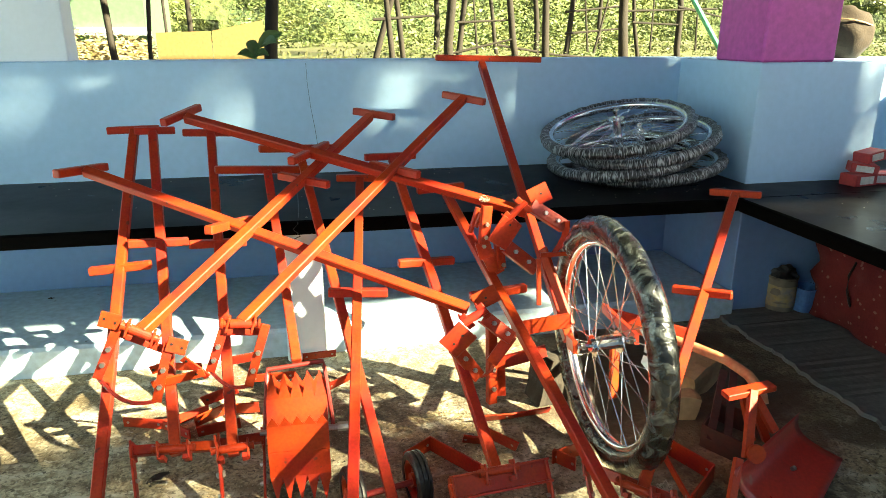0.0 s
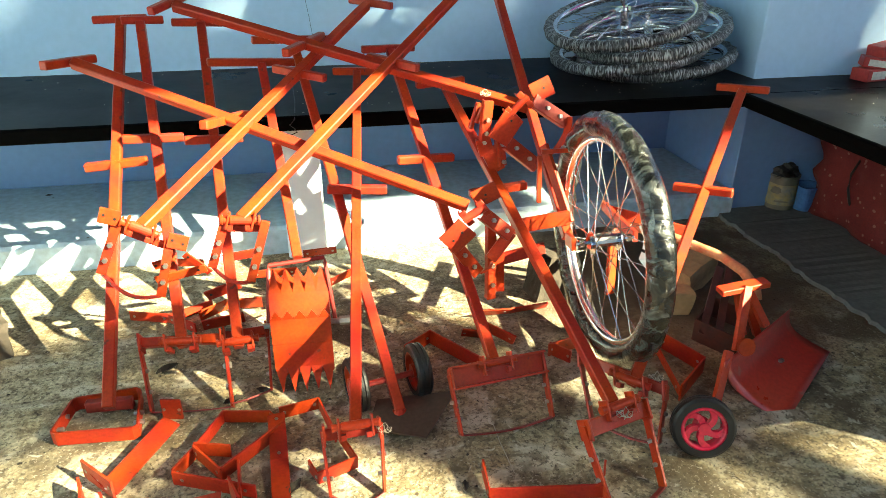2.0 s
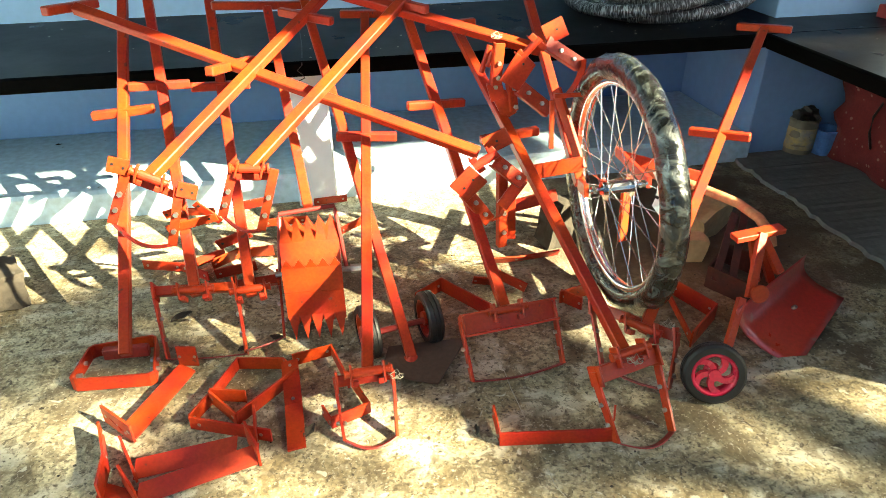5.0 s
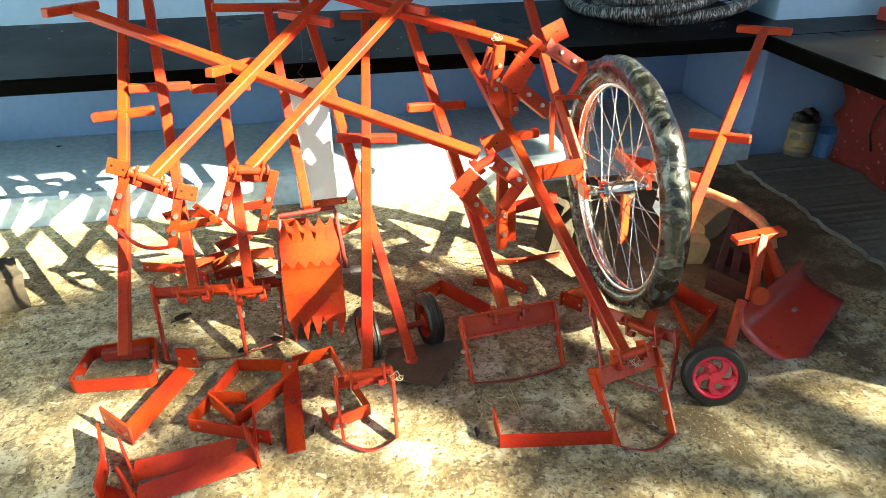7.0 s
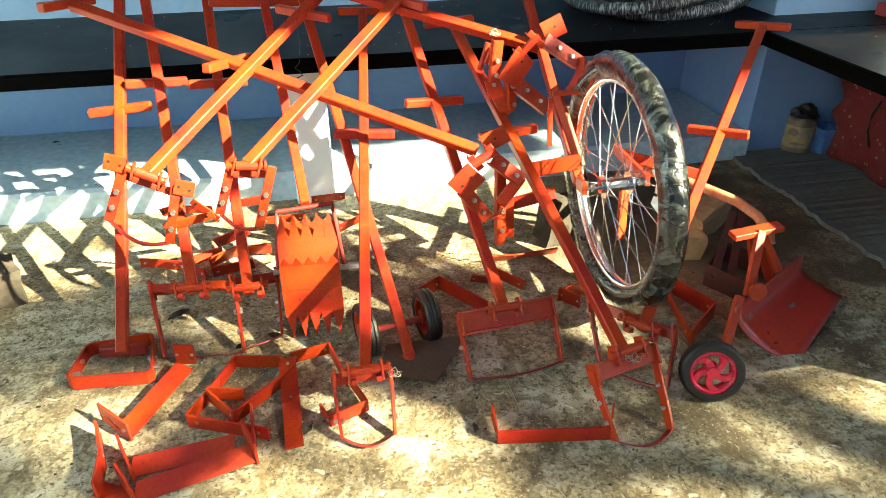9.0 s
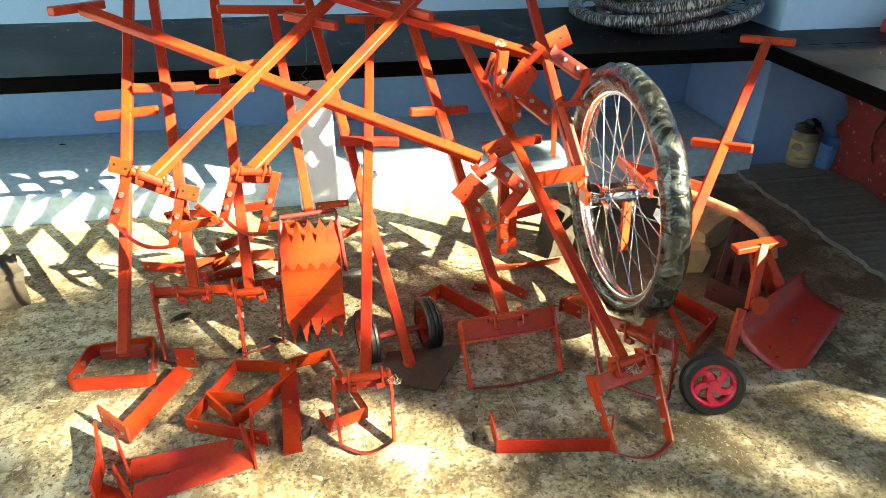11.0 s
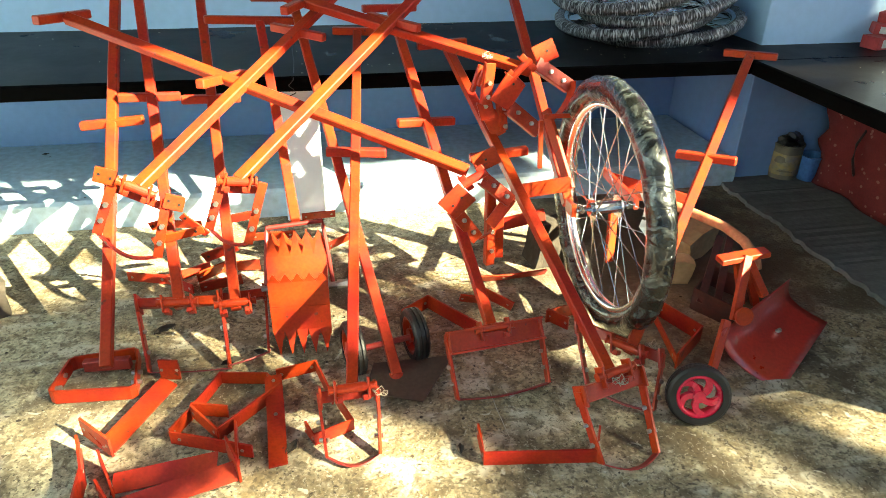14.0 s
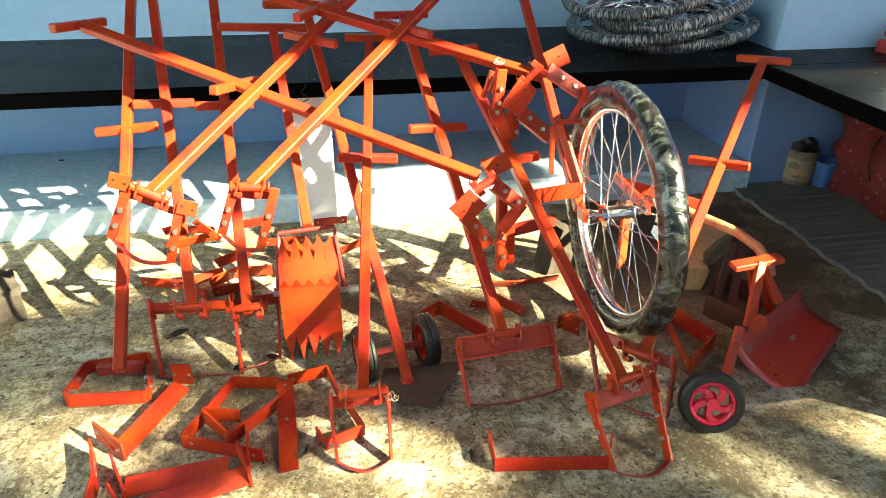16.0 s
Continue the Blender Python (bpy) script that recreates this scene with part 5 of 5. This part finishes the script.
def leaves(bm_name, spots, size, material, label, category, seed, kind="stuff", flat=0.4):
    """Many small leaves: spots are (centre, radii, number)."""
    rnd = random.Random(seed)
    verts, faces = [], []
    for c, rad, n in spots:
        for _ in range(n):
            d = Vector((rnd.gauss(0, 1), rnd.gauss(0, 1), rnd.gauss(0, 1))).normalized() * rnd.random() ** 0.4
            p = Vector(c) + Vector((d.x * rad[0], d.y * rad[1], d.z * rad[2]))
            a = Vector((rnd.gauss(0, 1), rnd.gauss(0, 1), rnd.gauss(0, 1) * flat)).normalized()
            b = a.cross(Vector((rnd.gauss(0, 1), rnd.gauss(0, 1), rnd.gauss(0, 1)))).normalized()
            s = size * rnd.uniform(0.6, 1.4)
            k = len(verts)
            verts += [p - a * s, p + b * s * 0.4, p + a * s, p - b * s * 0.4]
            faces.append((k, k + 1, k + 2, k + 3))
    me = bpy.data.meshes.new(bm_name)
    me.from_pydata([tuple(v) for v in verts], [], faces)
    me.materials.append(material)
    ob = new(bm_name, me)
    return tagged(ob, label, category, "", kind) if label else ob


def tree(at, height, r, label, crown_spots, size, seed, lean=(0, 0), n_limbs=4, material=None):
    """A tree: a tapered bent trunk with limbs, and a crown of many small leaves."""
    rnd = random.Random(seed)
    ob = base("tree", at, label, "tree", "trees")
    at = Vector(at)
    bm = bmesh.new()
    pts = [at + Vector((lean[0] * k + rnd.uniform(-1, 1) * r * 0.8, lean[1] * k + rnd.uniform(-1, 1) * r * 0.8, height * k)) for k in [i / 8 for i in range(9)]]
    pipe(bm, pts, [r * (1.15 - 0.6 * i / 8) for i in range(9)], 9)
    for _ in range(n_limbs):
        k = rnd.randint(4, 7)
        w = rnd.uniform(0, math.tau)
        q = pts[k] + Vector((math.cos(w), math.sin(w), 0.9)) * height * rnd.uniform(0.12, 0.25)
        pipe(bm, [pts[k], pts[k].lerp(q, 0.5) + Vector((0, 0, -0.04)), q], [r * 0.5, r * 0.35, r * 0.15], 7)
    part("trunk", bm, BARK, ob, smooth=True)
    if crown_spots:
        crown = leaves("crown", crown_spots, size, material or LEAF, "", "", seed, "")
        crown.parent = ob
        crown.data.transform(Matrix.Translation(-at))
    return ob


# the unseen tree behind the camera, added so that its crown breaks up the sunlight on the floor and the wall
spots = [(Vector((x, y, z)) - SUN_WAY * 14.0, (w, w, h), n) for x, y, z, w, h, n in SHADE]
shade_tree = tree(Vector((9.8, -5.6, -0.3)), 7.5, 0.15, "unseen leafy tree added to dapple the sunlight", spots, 0.07, 11)
# the low branch is added too, each spray set sunward of what it shades
tips = [Vector((x, y, z)) - SUN_WAY * 5.6 for x, y, z, w, n in SPRAYS]
low = leaves("low_sprays", [(p, (r[3], r[3], r[3]), r[4]) for p, r in zip(tips, SPRAYS)], 0.034, LEAF, "", "", 12, "")
low.parent = shade_tree
low.data.transform(Matrix.Translation(-shade_tree.location))
mid = sum(tips, Vector()) / len(tips)
fork = mid + Vector((1.2, -0.7, 0.5))
bm = bmesh.new()
pipe(bm, [(9.75, -5.6, 4.2), (7.6, -4.3, 4.0), fork], [0.06, 0.04, 0.022], 8)
for p in tips:
    pipe(bm, [fork, fork.lerp(p, 0.55) + Vector((0, 0, 0.04)), p], [0.010, 0.005, 0.002], 5)
part("branch", bm, BARK, shade_tree, smooth=True)

# the ground rises gently behind the parapet
TRUNKS = (((-1.576, 6.500, 0.918), (-1.625, 6.500, 1.405), 0.03), ((-1.090, 5.500, 0.955), (-1.063, 5.500, 1.364), 0.016), ((-0.204, 5.500, 0.950), (-0.186, 5.500, 1.372), 0.05), ((0.822, 8.000, 0.878), (1.019, 8.000, 1.498), 0.035), ((1.306, 9.000, 0.845), (1.239, 9.000, 1.546), 0.035), ((0.879, 7.000, 0.907), (0.869, 7.000, 1.451), 0.03), ((1.721, 8.000, 0.885), (1.705, 8.000, 1.505), 0.055), ((2.286, 10.000, 0.826), (2.330, 10.000, 1.603), 0.045), ((2.818, 9.000, 0.851), (2.709, 9.000, 1.560), 0.045), ((3.215, 9.000, 0.863), (3.220, 9.000, 1.565), 0.05), ((4.322, 11.000, 0.822), (4.389, 11.000, 1.668), 0.045), ((4.377, 9.000, 0.887), (4.350, 9.000, 1.575), 0.07), ((5.577, 11.000, 0.834), (5.437, 11.000, 1.678), 0.035), ((5.734, 10.000, 0.874), (5.666, 10.000, 1.634), 0.05), ((4.765, 14.000, 0.722), (4.754, 14.000, 1.810), 0.06), ((4.535, 16.000, 0.670), (4.342, 16.000, 1.898), 0.05), ((6.661, 15.000, 0.685), (6.653, 15.000, 1.873), 0.05), ((-2.041, 14.000, 0.758), (-2.035, 14.000, 1.747), 0.05), ((3.419, 18.000, 0.623), (3.482, 18.000, 1.982), 0.08), ((-1.749, 10.000, 0.849), (-1.751, 10.000, 1.565), 0.02))
rnd = random.Random(5)
for k, (p, q, r) in enumerate(TRUNKS):
    p, q = Vector(p), Vector(q)
    up = (q - p) / max(0.05, (q - p).z)
    foot = p + up * (-0.3 - p.z)
    h = 4.2 + rnd.uniform(0, 1.4)
    top = foot + up * h
    tree(foot, h, r, "slim bare-trunked tree beyond the parapet", [(top + Vector((rnd.uniform(-0.8, 0.8), rnd.uniform(-0.8, 0.8), rnd.uniform(-0.6, 0.5))), (0.9, 0.9, 0.6), 130) for _ in range(3)], 0.09, 20 + k, (up.x * h, up.y * h))

STICK = BARK
fence = base("stick_fence", (4.0, 9.0, -0.3), "rough fence of thin sticks tied between the trees", "fence")
for a, b in (((0.759, 7.500, 1.277), (1.426, 7.500, 1.320)), ((1.614, 8.500, 0.858), (2.588, 8.500, 1.071)), ((3.424, 9.000, 0.862), (4.293, 9.000, 0.797)), ((3.666, 9.500, 1.428), (4.598, 9.500, 1.525)), ((4.518, 9.500, 1.448), (6.031, 9.500, 1.489)), ((3.683, 9.500, 1.140), (4.625, 9.500, 1.218)), ((4.706, 9.500, 1.296), (5.422, 9.500, 1.267)), ((2.548, 9.000, 0.996), (3.506, 9.000, 0.847)), ((2.009, 9.000, 1.278), (2.694, 9.000, 1.309)), ((3.912, 9.000, 0.882), (4.099, 9.000, 1.644)), ((5.393, 9.500, 1.516), (6.093, 9.500, 1.380)), ((5.010, 9.500, 0.904), (5.010, 9.500, 1.605)), ((5.740, 9.500, 0.901), (5.706, 9.500, 1.611)), ((4.041, 9.500, 0.892), (3.959, 9.500, 1.595)), ((2.406, 9.500, 0.869), (2.339, 9.500, 1.580))):
    bm = bmesh.new()
    rod(bm, a, b, 0.017, 0.012, 6)
    part("stick", bm, STICK, fence)
PIPE_GREEN = mat("green_plastic_pipe", (0.10, 0.42, 0.30), 0.4, grain=60, bump=0.05)
bm = bmesh.new()
rod(bm, (4.104, 7.000, 1.537), (4.547, 7.000, 0.945), 0.028, sides=10)
rod(bm, (4.547, 7.000, 0.945), (Vector((4.547, 7.000, 0.945)) + Vector((0.5, 0.1, -1.4))), 0.028, sides=10)
thing("green_pipe", bm, PIPE_GREEN, "sloping pale green plastic pipe", "pipe")
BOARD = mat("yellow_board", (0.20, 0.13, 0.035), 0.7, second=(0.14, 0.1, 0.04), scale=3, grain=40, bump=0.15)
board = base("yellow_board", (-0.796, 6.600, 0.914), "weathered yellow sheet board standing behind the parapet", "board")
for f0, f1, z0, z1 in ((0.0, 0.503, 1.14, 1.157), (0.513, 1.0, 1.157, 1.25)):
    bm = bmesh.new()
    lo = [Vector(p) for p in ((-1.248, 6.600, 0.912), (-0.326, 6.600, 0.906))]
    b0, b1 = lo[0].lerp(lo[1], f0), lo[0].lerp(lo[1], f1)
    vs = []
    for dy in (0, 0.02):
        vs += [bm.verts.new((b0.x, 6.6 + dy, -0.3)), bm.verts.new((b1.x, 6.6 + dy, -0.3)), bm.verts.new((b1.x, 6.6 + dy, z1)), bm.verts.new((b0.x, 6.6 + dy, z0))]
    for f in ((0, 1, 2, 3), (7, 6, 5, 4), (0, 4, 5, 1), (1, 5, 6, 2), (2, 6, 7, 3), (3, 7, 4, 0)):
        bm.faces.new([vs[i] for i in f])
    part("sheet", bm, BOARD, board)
PALE_GREEN = mat("pale_green_plaster", (0.09, 0.15, 0.085), 0.8, second=(0.075, 0.13, 0.07), scale=1, grain=10, bump=0.1)
house = base("farm_building", (-5.2, 16, -0.3), "pale green plastered building behind the trees", "building")
for n_, lo, hi, m_ in (("wall", (-9.5, 16, -0.3), (-3.2, 19, 5), PALE_GREEN), ("sill", (-9.6, 15.9, 1.12), (-3.1, 16.0, 1.28), WHITE), ("plinth", (-9.55, 15.95, -0.3), (-3.15, 16.0, 1.0), BOARD)):
    part(n_, block(lo, hi), m_, house)

STRAW = mat("dry_straw", (0.27, 0.22, 0.11), 0.9, second=(0.15, 0.11, 0.06), scale=6, grain=50, bump=0.4)
leaves("straw_heap", [((-2.2, 7.6, 0.55), (1.6, 0.8, 0.62), 9000)], 0.038, STRAW, "heap of dry straw and twigs", "straw", 41, flat=0.2)
BRIGHT_LEAF = mat("sunlit_leaf", (0.075, 0.12, 0.024), 0.6, second=(0.21, 0.22, 0.07), scale=1.5, amount=1.0, grain=10, bump=0)
rnd = random.Random(9)
leaves("bushes", [((rnd.uniform(-7, 12), rnd.uniform(11, 17), rnd.uniform(0.1, 0.9)), (1.0, 0.8, 0.6), 1300) for _ in range(30)], 0.03, BRIGHT_LEAF, "sunlit green bushes and weeds", "bushes", 42)
leaves("hedge", [((rnd.uniform(-16, 26), rnd.uniform(20, 30), rnd.uniform(0.5, 4.5)), (2.4, 1.6, 1.5), 1000) for _ in range(46)], 0.085, BRIGHT_LEAF, "far green hedge and tree line", "hedge", 43)
leaves("grass", [((rnd.uniform(-9, 14), rnd.uniform(6, 20), 0.45), (1.8, 1.8, 0.35), 300) for _ in range(50)], 0.06, SCRUB_LEAF, "tall yellow-green grass", "grass", 44, flat=1.6)
plant = base("broadleaf_plant", (-0.239, 3.700, 1.006), "dark green broad-leaved plant behind the parapet", "plant")
plant.location.z = -0.3
for a, b, w in (((-0.233, 3.700, 1.006), (-0.320, 3.700, 1.029), 0.04), ((-0.232, 3.700, 1.023), (-0.259, 3.700, 1.095), 0.05), ((-0.217, 3.700, 1.061), (-0.090, 3.750, 1.133), 0.06), ((-0.199, 3.700, 1.078), (-0.117, 3.600, 1.084), 0.05), ((-0.238, 3.700, 1.017), (-0.162, 3.650, 1.024), 0.04)):
    bm = bmesh.new()
    a, b = Vector(a), Vector(b)
    side = (b - a).cross(Vector((0, -1, 0.6))).normalized()
    row = []
    for k in range(6):
        u = k / 5
        ww = w * math.sin(math.pi * (0.08 + 0.9 * u)) * 0.6
        p = a.lerp(b, u) + Vector((0, 0, 0.02 * math.sin(u * math.pi)))
        row.append((bm.verts.new(p - side * ww), bm.verts.new(p + Vector((0, 0.01, -0.006))), bm.verts.new(p + side * ww)))
    for x, y in zip(row, row[1:]):
        bm.faces.new((x[0], x[1], y[1], y[0]))
        bm.faces.new((x[1], x[2], y[2], y[1]))
    part("leaf", bm, LEAF, plant)
bm = bmesh.new()
pipe(bm, [Vector((-0.233, 3.700, 1.006)) - Vector((0, 0, 1.3)), (-0.233, 3.700, 1.006), (-0.205, 3.700, 1.072)], [0.012, 0.008, 0.005], 6)
part("stem", bm, LEAF, plant)


def woods():
    """The far line of woods, a long bumpy bank."""
    bm = bmesh.new()
    rows = []
    for j in range(9):
        z = j / 8
        rows.append([bm.verts.new((x, 48 + 6 * math.sin(x * 0.05) + 3.5 * z * z + 2.2 * noise.noise(Vector((x * 0.3, z * 4, 1))), 0.2 + z * (7.5 + 3 * noise.noise(Vector((x * 0.16, 5, 0))) + 1.5 * noise.noise(Vector((x * 0.7, 2, 0)))))) for x in range(-90, 110, 1)])
    for a, b in zip(rows, rows[1:]):
        for i in range(len(a) - 1):
            bm.faces.new((a[i], a[i + 1], b[i + 1], b[i]))
    return bm


WOODS = mat("far_foliage", (0.035, 0.06, 0.014), 0.9, second=(0.10, 0.12, 0.03), scale=0.7, amount=1.0, grain=3, bump=0.8, depth=0.6, fleck=0.5)
thing("far_woods", woods(), WOODS, "far bank of green woods", "woods", kind="stuff")
